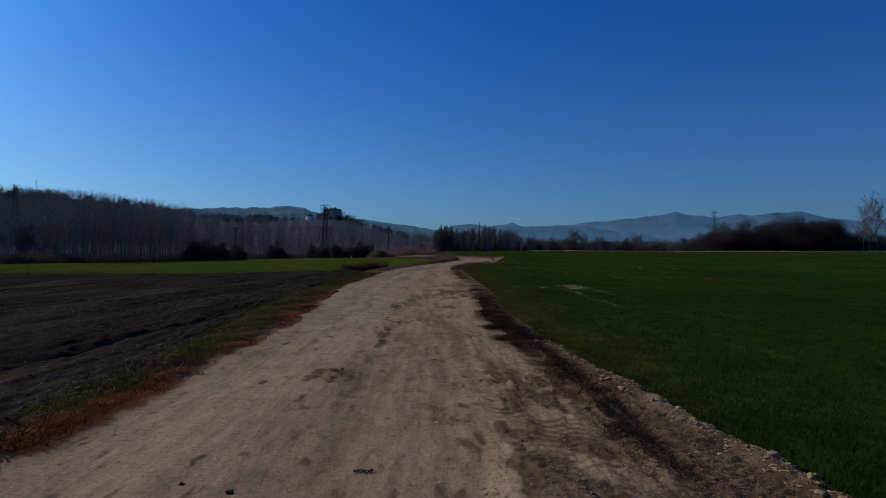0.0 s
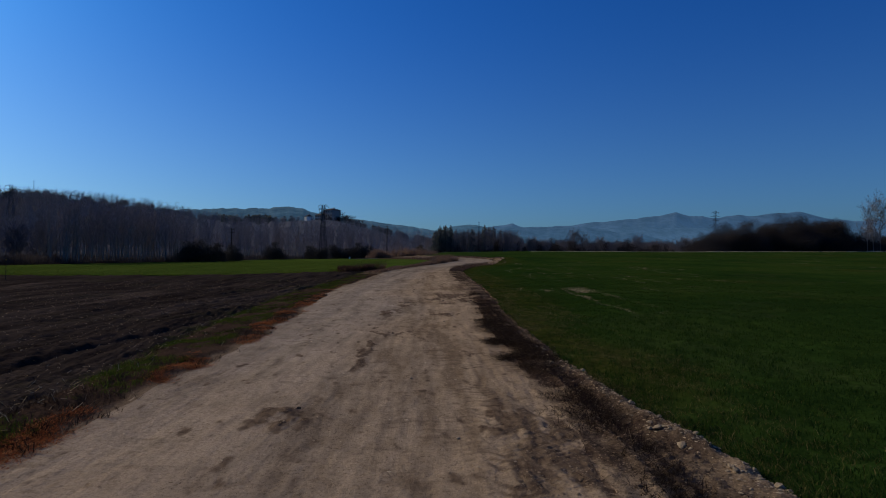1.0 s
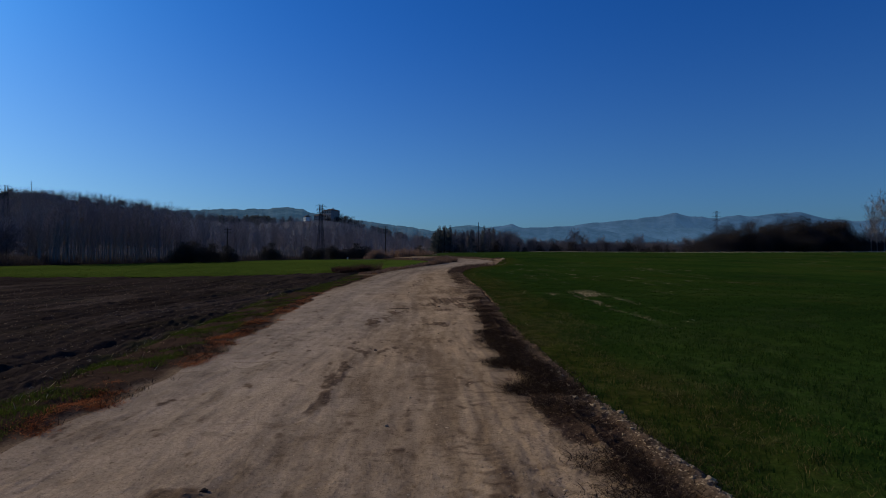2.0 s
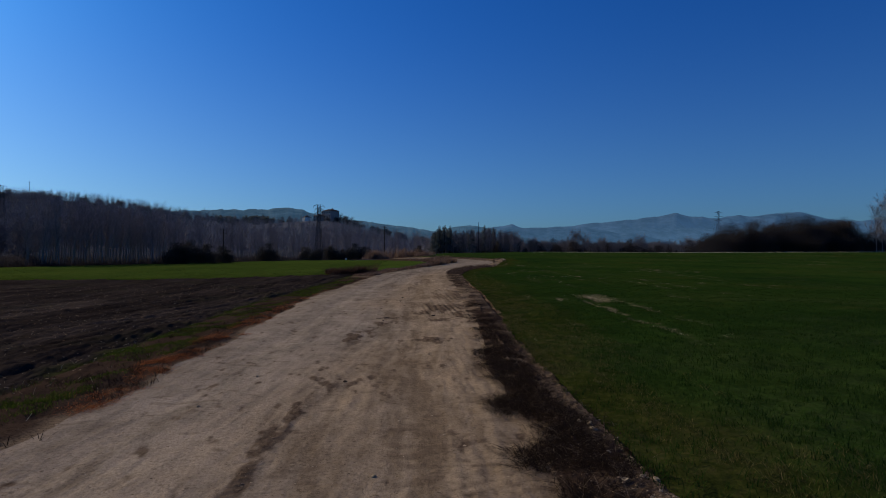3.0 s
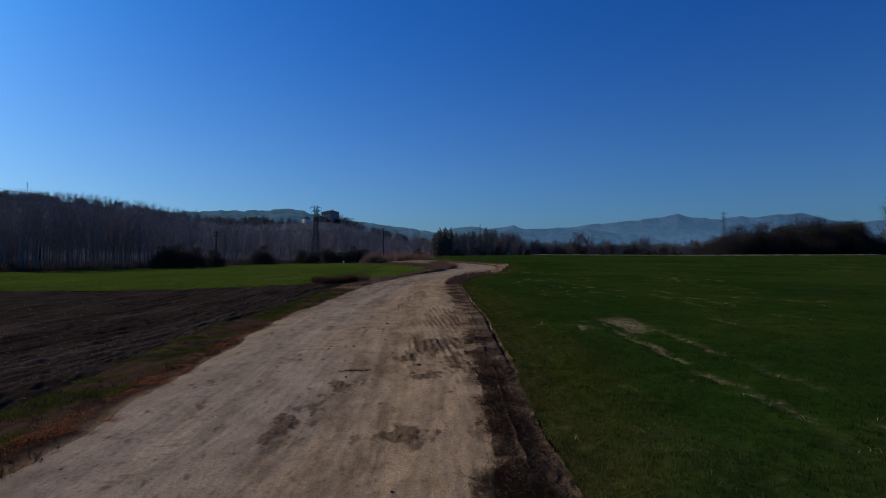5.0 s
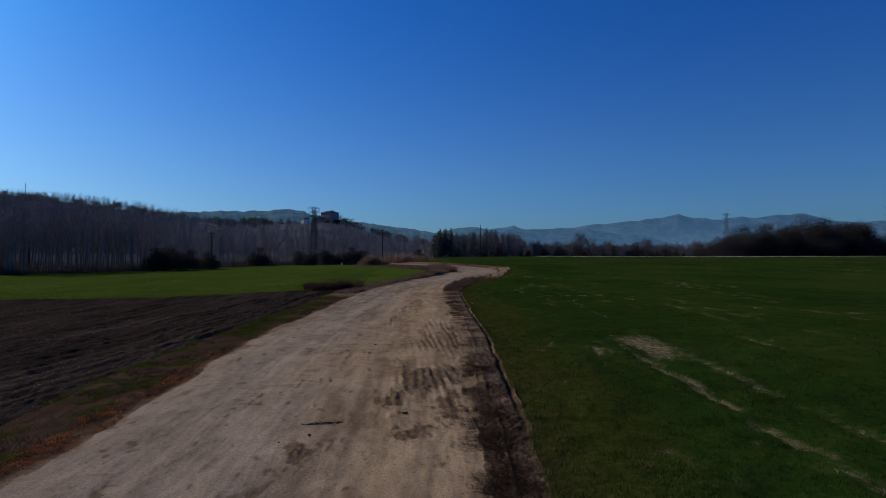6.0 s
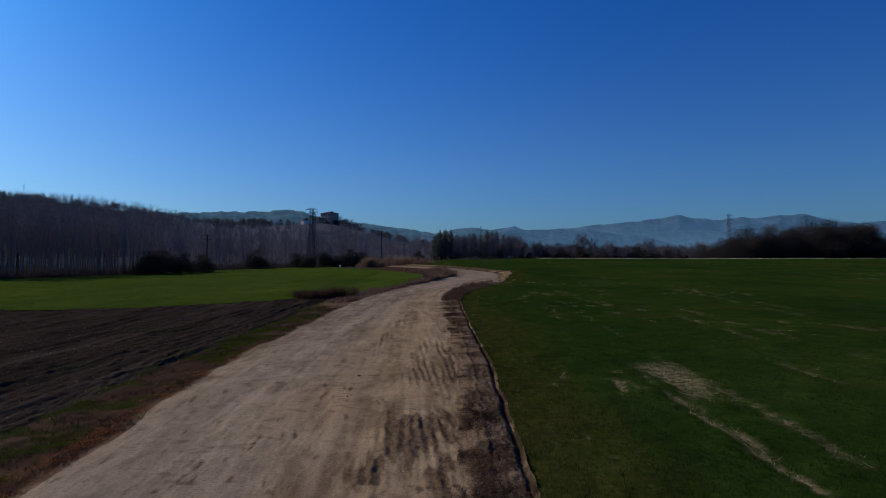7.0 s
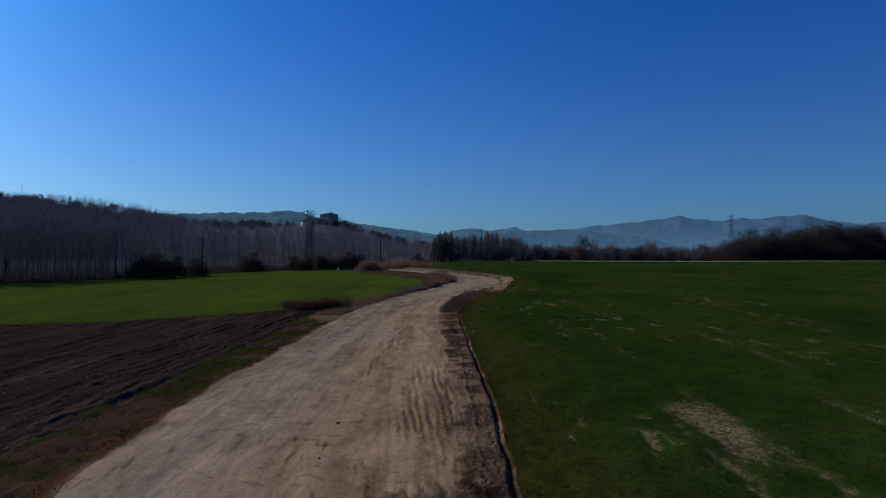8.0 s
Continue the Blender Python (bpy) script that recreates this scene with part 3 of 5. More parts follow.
def bank(x, y):
    """The outer bank at the bend climbs from the track to the crop's level."""
    a, b = track_right(y), field_right(y)
    u = np.clip((x - a) / np.maximum(b - a, 0.2), 0, 1)
    h = 0.08 * smooth(y, 66, 84) + 0.42 * smooth(y, 86, 96) * (1 - smooth(y, 112, 126))
    return h * (1 + 0.35 * fbm(x, y, 1.5, 2, 15)) * smooth(u, 0.15, 0.9) * (1 - smooth(x - b, 0.0, 9.0)) * (1 - smooth(y, 130, 150))


def damp_shade_verge(x, y):
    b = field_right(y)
    # d: shade inside the ditch, painted as a dark band
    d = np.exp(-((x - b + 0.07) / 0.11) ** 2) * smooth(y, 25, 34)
    weedy_ = np.interp(y, [4, 8, 11, 14, 24, 27, 33, 47, 52, 62, 70], [0.25, 0.4, 0.9, 1.2, 1.1, 0.7, 0.6, 0.55, 0.7, 0.8, 0.6])
    patch = smooth(fbm(x, y, 1.8, 3, 39), 0.35 - 0.9 * weedy_, 0.95 - 0.9 * weedy_) * (1 - smooth(x, b - 0.14, b))
    u = (x - track_right(y)) / np.maximum(b - track_right(y), 0.2)
    patch = patch * smooth(u + 0.3 * fbm(x, y, 0.6, 3, 79), 0.05 - 0.2 * weedy_, 0.35 - 0.3 * weedy_)
    patch = patch * (1 - 0.7 * smooth(u + 0.25 * fbm(x, y, 0.5, 3, 81), 0.55, 0.85) * smooth(y, 9, 12))
    patch = np.maximum(patch, np.exp(-((x - 2.2) / 0.22) ** 2) * smooth(y, 4.5, 6) * (1 - smooth(y, 11, 14)) * smooth(fbm(x, y * 0.5, 0.5, 3, 89), -0.4, 0.4))
    ladder = tread(x, y) * smooth(fbm(x, y * 0.4, 0.8, 3, 505), -0.5, 0.2) * np.interp(y, [4, 10, 14, 24, 27, 46, 52], [0.8, 0.7, 0.2, 0.2, 0.8, 0.7, 0.3]) * (1 - smooth(u, 0.7, 0.9))
    # gouge: a hole's blackness in colour only, with no hollow modelled
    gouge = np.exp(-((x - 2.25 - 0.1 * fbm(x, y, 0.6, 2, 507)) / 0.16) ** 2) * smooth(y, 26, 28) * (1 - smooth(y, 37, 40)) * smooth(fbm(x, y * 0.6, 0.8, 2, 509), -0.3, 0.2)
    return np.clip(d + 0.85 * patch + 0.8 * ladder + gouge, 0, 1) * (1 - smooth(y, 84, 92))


def pale_verge(x, y):
    b = field_right(y)
    lip = np.exp(-((x - b) / 0.05) ** 2) * smooth(fbm(x, y, 0.8, 2, 49), -0.2, 0.5)
    sandy = np.interp(y, [4, 9, 12, 29, 34, 46, 52, 62, 70], [0.4, 0.35, 0.1, 0.0, 0.45, 0.5, 0.4, 0.2, 0.2])
    print_ = smooth(fbm(x, y, 0.9, 3, 59), 0.5 - sandy, 1.0 - sandy)
    u = (x - track_right(y)) / np.maximum(b - track_right(y), 0.2)
    seam = smooth(0.30 - 0.25 * smooth(y, 11, 14) * (1 - smooth(y, 27, 31)) - u + 0.35 * fbm(x, y, 0.7, 3, 69), 0.0, 0.3)
    heap = smooth(fbm(x, y, 0.5, 3, 91), -0.5, 0.3) * np.exp(-((x - b + 0.07) / 0.09) ** 2) * (1 - smooth(y, 9.5, 13))
    return np.clip(seam + 0.75 * heap + 0.15 * lip + 0.75 * print_ + smooth(y, 84, 92) * (1.1 + 0.5 * fbm(x, y, 0.8, 3, 63)) * smooth(x, b - 2.3, b - 1.2), 0, 1)


sheet("verge_right", lambda y: track_right(y) + 0.03, field_right, TRACK_ROWS[TRACK_ROWS < 240], 100, lambda x, y: verge_relief(x, y) + bank(x, y), VERGE, {"damp_dark": damp_shade_verge, "pale": pale_verge},
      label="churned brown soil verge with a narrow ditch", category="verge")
VR = steps(-14, 170, 0.08, 0.6)


def low_noise(x, y):
    hem = smooth(track_left(y) - x, 0.0, 0.4) * smooth(x - green_left(y), -0.1, 0.3)
    joint = 1 - smooth(x - green_left(y), 0.0, 0.8)
    return hem * (0.05 * fbm(x, y, 0.6, 3, 151) + 0.03) + joint * (0.25 * plough_relief(x, y) + 0.015) + 0.03 * hem * np.abs(fbm(x, y, 0.2, 2, 153))


sheet("verge_left", lambda y: green_left(y) - 0.1, lambda y: track_left(y) + 0.03, VR, 44, low_noise, VERGE, {"damp_dark": lambda x, y: np.clip(0.95 + 0.2 * fbm(x, y, 1.5, 2, 5), 0, 1) * smooth(track_left(y) - x + 0.2 * fbm(x, y, 0.5, 3, 55), 0.0, 0.25), "pale": lambda x, y: np.maximum(0.6 * (1 - smooth(track_left(y) - x, 0.0, 0.25)), 0.5 * smooth(y, 58, 64) * (1 - smooth(y, 76, 82)) * smooth(fbm(x, y, 1.6, 3, 61), -0.5, 0.3))},
      label="narrow earth verge under dry and green grass", category="verge")


def field_grid(rows, x_left, x_right, y_from, y_to, cols, pw, pr):
    """Points of a field between two sides and two ends."""
    v = np.linspace(0, 1, rows)[:, None] ** pr
    k = 1 - (1 - np.linspace(0, 1, cols)[None, :]) ** pw
    y = y_from(0.0) + v * (y_to(-20.0) - y_from(0.0)) + 0 * k
    for _ in range(5):
        x = x_left + (x_right(y) - x_left) * k
        y = y_from(x) + v * (y_to(x) - y_from(x))
    return x, y


def weedy(x, y):
    return np.clip(smooth(fbm(x, y, 3.0, 3, 201), 0.35, 0.9) * 0.12 + smooth(x, green_left(y) - 1.0, green_left(y)) * smooth(fbm(x, y, 0.8, 2, 7), -0.3, 0.5) * (0.25 + 0.75 * smooth(y, 12, 22)), 0, 1)


x, y = field_grid(600, -78.0, lambda v: green_left(v) + 0.05, lambda v: 0 * v - 14.0, plough_end, 380, 2.6, 1.5)
me = mesh_of("ploughed_field", np.stack([x, y, terrain(x, y) + plough_relief(x, y) * (1 - 0.75 * smooth(x, green_left(y) - 0.6, green_left(y)))], -1).reshape(-1, 3), grid_faces(*x.shape), PLOUGH, attrs={"weed": weedy(x, y)})
tagged(new("ploughed_field", me), "dark ploughed field of bare clods and furrows", "field", kind="structure")


def left_end(x):
    return np.interp(x, [-90, -75, -66, -57, -50, -30, -20, -10], [82, 98, 124, 172, 203, 209, 214, 216])


x, y = field_grid(120, -76.0, lambda v: green_left(v) + 0.05, lambda v: plough_end(v) - 0.2, left_end, 130, 1.5, 1.2)
me = mesh_of("wheat_field_left", np.stack([x, y, terrain(x, y) + 0.10 + 0.03 * fbm(x, y, 1.0, 2, 9) - 0.1 * smooth(x, green_left(y) - 0.6, green_left(y))], -1).reshape(-1, 3), grid_faces(*x.shape), BACKLIT)
tagged(new("wheat_field_left", me), "young cereal crop beyond the ploughed land, green brightened as if backlit", "field", kind="structure")

FIELD_ROWS = np.concatenate([np.arange(-10, 3.5, 0.5), np.arange(3.5, 30, 0.12), np.arange(30, 70, 0.25), np.arange(70, 216, 1.0)])


def crop_relief(x, y):
    return 0.05 * fbm(x, y, 0.9, 3, 161) + 0.02 - 0.05 * bare(x, y) + bank(x, y)


def yellowing(x, y):
    """The crop is thin and yellowed along the verge and in a few broad places."""
    hem = (1 - smooth(x - field_right(y) + 0.8 * fbm(x, y * 0.5, 2.0, 3, 77), 0.1, np.interp(y, [10, 25, 50, 90], [1.8, 3.4, 4.2, 3.0]))) * smooth(y, 8, 13)
    return np.clip(0.9 * hem + 0.5 * smooth(fbm(x, y, 9.0, 3, 79), 0.55, 1.1), 0, 1)


sheet("wheat_field_right", field_right, lambda y: 0 * y + 240.0, FIELD_ROWS, 300, crop_relief, CROP, {"bare": lambda x, y: np.clip(bare(x, y) + 0.05 * smooth(fbm(x, y, 5.0, 3, 78), 0.2, 0.9), 0, 1), "yellow": yellowing}, power=2.7,
      label="wide deep green field of young cereal", category="field")

# pale farm road along the far side of the crop
fy = 215.5
xs = np.linspace(36, 235, 300)
rows = [(fy + 0.8 * vnoise(xs / 9, xs * 0, 3), 0.02), (fy + 1.4, 0.12), (fy + 3.0, 0.17), (fy + 4.5, 0.05)]
pts = np.stack([np.stack([xs, r + 0 * xs, terrain(xs, r + 0 * xs) + h * (0.7 + 0.5 * np.abs(fbm(xs, xs * 0 + h, 3.0, 3, 8)))], -1) for r, h in rows])
me = mesh_of("field_margin", pts.reshape(-1, 3), grid_faces(4, 300), MARGIN)
tagged(new("field_margin", me), "pale dry grass margin along the far field edge", "field margin", kind="structure")


# ---- far hills ----
def ridge(name, dist, bearings, heights, mat, label, depth=700.0, seed=0, rough=6.0, bump_size=110.0):
    """A range of hills at a distance; heights over bearings x / y."""
    a = np.linspace(bearings[0], bearings[-1], 1100)
    h = np.interp(a, bearings, heights)
    h = np.convolve(np.pad(h, 2, mode="edge"), np.ones(5) / 5, mode="valid")
    h = h + rough * fbm(a * dist, a * 0 + seed, bump_size, 6, seed)
    k = np.linspace(-1, 1, 15)[:, None]
    y = dist + k * depth / 2
    prof = np.clip(1 - np.abs(k) ** 1.3, 0, 1)
    x = a[None, :] * y
    z = (h[None, :] + 20) * prof - 20 + 0.55 * h[None, :] * fbm(x, y * 2.0, 260.0, 5, seed + 5) * (1 - prof) ** 1.6 * 2 * prof
    me = mesh_of(name, np.stack([x, y + 0 * x, z], -1).reshape(-1, 3), grid_faces(15, 1100), mat)
    return tagged(new(name, me), label, "hill", kind="structure")


def rise(py, dist):
    return (455.4 - py) / 1022 * dist + 2


def bearing(px):
    return (px - 784) / 1022 + 0.0165


def range_of(points, dist):
    return [bearing(p[0]) for p in points], [rise(p[1], dist) for p in points]


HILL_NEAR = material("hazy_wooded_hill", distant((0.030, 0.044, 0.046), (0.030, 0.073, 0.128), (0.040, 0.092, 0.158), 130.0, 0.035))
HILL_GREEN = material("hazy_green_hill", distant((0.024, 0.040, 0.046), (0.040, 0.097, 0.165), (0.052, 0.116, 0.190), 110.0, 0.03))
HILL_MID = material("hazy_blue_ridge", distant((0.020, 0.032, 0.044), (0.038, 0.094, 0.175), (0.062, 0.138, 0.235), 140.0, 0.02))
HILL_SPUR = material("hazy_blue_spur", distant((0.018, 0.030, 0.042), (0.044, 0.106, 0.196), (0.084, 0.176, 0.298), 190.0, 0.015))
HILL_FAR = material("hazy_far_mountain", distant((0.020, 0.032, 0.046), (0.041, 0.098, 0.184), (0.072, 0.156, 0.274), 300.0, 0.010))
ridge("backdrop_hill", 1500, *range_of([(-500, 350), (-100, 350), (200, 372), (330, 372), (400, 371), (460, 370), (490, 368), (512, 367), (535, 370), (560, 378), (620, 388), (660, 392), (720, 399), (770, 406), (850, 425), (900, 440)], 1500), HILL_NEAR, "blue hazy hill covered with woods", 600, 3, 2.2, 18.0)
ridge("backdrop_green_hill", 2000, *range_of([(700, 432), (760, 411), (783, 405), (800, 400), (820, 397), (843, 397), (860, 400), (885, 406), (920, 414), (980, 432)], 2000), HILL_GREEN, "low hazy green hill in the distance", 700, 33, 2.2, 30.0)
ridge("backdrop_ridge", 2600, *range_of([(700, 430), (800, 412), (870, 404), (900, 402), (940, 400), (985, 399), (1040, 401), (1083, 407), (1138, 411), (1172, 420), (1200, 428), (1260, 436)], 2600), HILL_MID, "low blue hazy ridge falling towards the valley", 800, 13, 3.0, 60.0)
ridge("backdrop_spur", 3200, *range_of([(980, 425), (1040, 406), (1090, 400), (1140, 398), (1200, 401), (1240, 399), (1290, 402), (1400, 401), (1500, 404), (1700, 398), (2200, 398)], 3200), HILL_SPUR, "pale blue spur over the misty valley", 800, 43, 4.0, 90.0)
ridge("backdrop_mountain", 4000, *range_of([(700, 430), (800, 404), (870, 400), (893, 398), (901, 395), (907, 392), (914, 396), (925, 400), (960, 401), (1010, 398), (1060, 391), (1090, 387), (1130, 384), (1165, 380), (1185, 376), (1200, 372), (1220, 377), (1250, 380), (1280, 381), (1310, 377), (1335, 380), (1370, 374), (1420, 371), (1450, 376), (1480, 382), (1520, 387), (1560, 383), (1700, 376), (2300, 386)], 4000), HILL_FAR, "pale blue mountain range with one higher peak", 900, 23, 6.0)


# ---- trees ----
def tubes(p0, p1, r0, r1, sides=3):
    """Tapered prisms between point arrays: vertices and quads."""
    p0, p1 = np.asarray(p0, float), np.asarray(p1, float)
    r0, r1 = np.asarray(r0, float), np.asarray(r1, float)
    d = p1 - p0
    d = d / np.maximum(np.linalg.norm(d, axis=1, keepdims=True), 1e-6)
    ref = np.where(np.abs(d[:, 2:3]) > 0.9, np.array([[1.0, 0, 0]]), np.array([[0, 0, 1.0]]))
    u = np.cross(d, ref)
    u /= np.linalg.norm(u, axis=1, keepdims=True)
    w = np.cross(d, u)
    n = len(p0)
    ang = np.arange(sides) * 2 * math.pi / sides
    ring = np.cos(ang)[None, :, None] * u[:, None] + np.sin(ang)[None, :, None] * w[:, None]
    v = np.concatenate([p0[:, None] + ring * r0[:, None, None], p1[:, None] + ring * r1[:, None, None]], 1).reshape(-1, 3)
    base = (np.arange(n) * 2 * sides)[:, None, None]
    i = np.arange(sides)
    q = np.stack([i, (i + 1) % sides, sides + (i + 1) % sides, sides + i], -1)[None]
    return v, (base + q).reshape(-1, 4)


def stem(p0, p1, r0, r1, sides=6):
    """One closed-up tapering trunk along joined segments."""
    line, rad = np.concatenate([p0, p1[-1:]]), np.concatenate([r0, r1[-1:]])
    ang = np.arange(sides) * 2 * math.pi / sides
    ring = np.stack([np.cos(ang), np.sin(ang), 0 * ang], -1)
    v = (line[:, None] + ring[None] * rad[:, None, None]).reshape(-1, 3)
    i, k = np.arange(sides), (np.arange(len(line) - 1) * sides)[:, None, None]
    q = np.stack([i, (i + 1) % sides, sides + (i + 1) % sides, sides + i], -1)[None]
    return v, (k + q).reshape(-1, 4)


def ribbons(p0, p1, r0, r1):
    """Flat tapering strips for the finest twigs."""
    p0, p1 = np.asarray(p0, float), np.asarray(p1, float)
    r0, r1 = np.asarray(r0, float)[:, None] * 1.5, np.asarray(r1, float)[:, None] * 1.5
    d = p1 - p0
    side = np.cross(d, np.random.default_rng(len(p0)).normal(0, 1, p0.shape))
    side /= np.maximum(np.linalg.norm(side, axis=1, keepdims=True), 1e-6)
    v = np.stack([p0 - side * r0, p0 + side * r0, p1 + side * r1, p1 - side * r1], 1).reshape(-1, 3)
    return v, np.arange(len(p0) * 4).reshape(-1, 4)


def unit(v):
    return v / max(np.linalg.norm(v), 1e-6)


def bare_tree(r, h, spread, rise_, limbs, twigs, trunk_r, first=0.25, sub=2, fine=0.012):
    """Trunk and branch segments of a leafless tree."""
    trunk, limbs_out = [], []
    p, d = np.zeros(3), np.array([0, 0, 1.0])
    line = [p]
    n = 6
    for k in range(n):
        d = unit(d + r.normal(0, 0.05, 3) + np.array([0, 0, 0.15]))
        q = p + d * h * 0.92 / n
        trunk.append((p, q, trunk_r * (1 - 0.85 * k / n), trunk_r * (1 - 0.85 * (k + 1) / n)))
        p = q
        line.append(p)
    line = np.array(line)
    for k in range(limbs):
        f = first + (0.98 - first) * (k + r.random()) / limbs
        base = np.array([np.interp(f * n, np.arange(n + 1), line[:, c]) for c in range(3)])
        az = r.random() * 2 * math.pi
        length = spread * (0.55 + 0.6 * r.random()) * (1.15 - 0.75 * abs(f - 0.55))
        d = unit(np.array([math.cos(az), math.sin(az), rise_ * (0.6 + 0.8 * r.random())]))
        p, rad = base, trunk_r * 0.33 * (1.15 - f)
        for s in range(2):
            d = unit(d + r.normal(0, 0.16, 3) + np.array([0, 0, 0.12]))
            q = p + d * length / 2
            limbs_out.append((p, q, rad, rad * 0.55))
            for _ in range(twigs):
                b = p + (q - p) * r.random()
                e = unit(d + r.normal(0, 0.55, 3) + np.array([0, 0, 0.25]))
                c = b + e * length * (0.25 + 0.3 * r.random())
                limbs_out.append((b, c, rad * 0.38 + 0.008, 0.006))
                for _ in range(sub):
                    b2 = b + (c - b) * (0.3 + 0.7 * r.random())
                    e2 = unit(e + r.normal(0, 0.6, 3) + np.array([0, 0, 0.2]))
                    limbs_out.append((b2, b2 + e2 * length * (0.12 + 0.18 * r.random()), fine, fine * 0.4))
            p, rad = q, rad * 0.55
    cols = [np.array([s[i] for s in trunk]) for i in range(4)], [np.array([s[i] for s in limbs_out]) for i in range(4)]
    return cols


def leaves(r, lobes, count, size):
    """Small leaf clumps scattered through lobes (x, y, z, rx, ry, rz), denser towards the outside."""
    lobes = np.asarray(lobes, float)
    vol = lobes[:, 3] * lobes[:, 4] * lobes[:, 5]
    pick = r.choice(len(lobes), count, p=vol / vol.sum())
    d = r.normal(0, 1, (count, 3))
    d /= np.linalg.norm(d, axis=1, keepdims=True)
    c = lobes[pick, :3] + d * lobes[pick, 3:] * (r.random((count, 1)) ** 0.45) * (0.85 + 0.3 * r.random((count, 1)))
    a = r.normal(0, 1, (count, 3))
    a /= np.linalg.norm(a, axis=1, keepdims=True)
    b = np.cross(a, r.normal(0, 1, (count, 3)))
    b /= np.linalg.norm(b, axis=1, keepdims=True)
    s = size * (0.6 + 0.8 * r.random((count, 1)))
    v = np.stack([c - a * s, c + b * s * 0.6, c + a * s, c - b * s * 0.6], 1)
    v[:, :, 2] = np.maximum(v[:, :, 2], 0.03)
    return v.reshape(-1, 3), np.arange(count * 4).reshape(-1, 4)


def tree_thing(name, parts, label, category, group):
    """An Empty at the foot with its parts."""
    base = tagged(new(name), label, category, group)
    for pname, me in parts:
        part(pname, me, base)
    return base


def make_bare(name, seed, h, spread, rise_, limbs, twigs, trunk_r, label, group, bark, first=0.25, category="tree", sub=2, fine=0.012, twig=TWIG):
    r = np.random.default_rng(seed)
    t, b = bare_tree(r, h, spread, rise_, limbs, twigs, trunk_r, first, sub, fine)
    return tree_thing(name, [("trunk", mesh_of("trunk", *stem(*t), bark)), ("crown", mesh_of("crown", *ribbons(*b), twig))], label, category, group)


def make_leafy(name, seed, h, wide, label, group, leaf, count=1500, size=0.32, low=0.15, lobes=9, category="tree"):
    r = np.random.default_rng(seed)
    t, b = bare_tree(r, h * 0.72, wide * 0.26, 0.6, 7, 1, h * 0.028, 0.25, 0)
    ls = [(0, 0, h * 0.55, wide * 0.26, wide * 0.26, h * 0.28)]
    for k in range(lobes):
        az, f = r.random() * 6.28, r.random()
        z = h * (low + (0.88 - low) * f)
        out = wide * 0.34 * (1.1 - 0.75 * f ** 2) * (0.6 + 0.5 * r.random())
        s = wide * (0.11 + 0.11 * r.random())
        ls.append((math.cos(az) * out, math.sin(az) * out, z, s, s, s * (0.7 + 0.3 * r.random()) * h / wide * 1.1))
    if low < 0.05:
        ls += [(0, 0, h * 0.28, wide * 0.40, wide * 0.40, h * 0.28), (wide * 0.2, 0, h * 0.3, wide * 0.26, wide * 0.26, h * 0.3), (-wide * 0.2, 0.3, h * 0.35, wide * 0.28, wide * 0.28, h * 0.3)]
    return tree_thing(name, [("trunk", mesh_of("trunk", *stem(*t), DARKBARK)), ("limbs", mesh_of("limbs", *tubes(*b), DARKBARK)), ("crown", mesh_of("crown", *leaves(r, ls, count, size), leaf, soft=False))], label, category, group)


def make_pine(name, seed, h, wide, label, group):
    r = np.random.default_rng(seed)
    t, b = bare_tree(r, h, wide * 0.4, 0.25, 16, 1, h * 0.016, 0.25, 0)
    ls = []
    for k in range(16):
        f = 0.2 + 0.8 * k / 15
        out, az = wide * 0.5 * (1.05 - f) ** 0.8 * (0.5 + 0.6 * r.random()), r.random() * 6.28
        ls.append((math.cos(az) * out * 0.7, math.sin(az) * out * 0.7, h * f * 0.97, 0.3 + out * 0.75, 0.3 + out * 0.75, h * 0.045))
    return tree_thing(name, [("trunk", mesh_of("trunk", *stem(*t), DARKBARK)), ("crown", mesh_of("crown", *leaves(r, ls, 2600, 0.24), PINELEAF, soft=False))], label, "tree", group)


def plant(models, x, y, scale, r, sink=0.05, tall=1.0):
    """Copies one of the models to a place on the ground; the first use moves the model itself."""
    src = models[int(r.integers(len(models)))]
    m = Matrix.Translation((x, y, float(terrain(x, y)) - sink)) @ Matrix.Rotation(r.random() * 6.28, 4, "Z")
    if src.get("planted"):
        ob = copy_thing(src, m)
    else:
        ob = src
        ob.matrix_basis = m
    ob["planted"] = 1
    ob.scale = (scale, scale, scale * tall)
    return ob


def at_bearing(px, y):
    return bearing(px) * y


tr = np.random.default_rng(21)
POPLARS = [make_bare("poplar_tree", 100 + k, 12.0 + k % 3, 2.8, 1.8, 22, 4, 0.14, "leafless poplar with a slim pale trunk at the wood's edge", "poplars of the plantation", PALEBARK, 0.27) for k in range(5)]
THIN = [make_bare("leafless_thicket_tree", 150 + k, 13.0, 2.6, 2.2, 30, 5, 0.12, "slim leafless tree in a dense grey thicket", "leafless trees beyond the bend", DARKBARK, 0.08, sub=3, fine=0.02, twig=DARKTWIG) for k in range(4)]
TALL = [make_bare("tall_leafless_tree", 170 + k, 13.0, 3.4, 1.6, 30, 5, 0.075, "tall leafless grey tree beside the dark oaks", "tall leafless trees at the field corner", DARKTWIG, 0.15, sub=3, fine=0.018, twig=DARKTWIG) for k in range(2)]
ROUND = [make_bare("leafless_tree", 200 + k, 9.5, 4.4, 0.9, 34, 6, 0.20, "leafless round-crowned tree with dense grey-brown twigs", "leafless trees beyond the fields", DARKBARK, 0.14, sub=5, fine=0.022, twig=DARKTWIG) for k in range(4)]
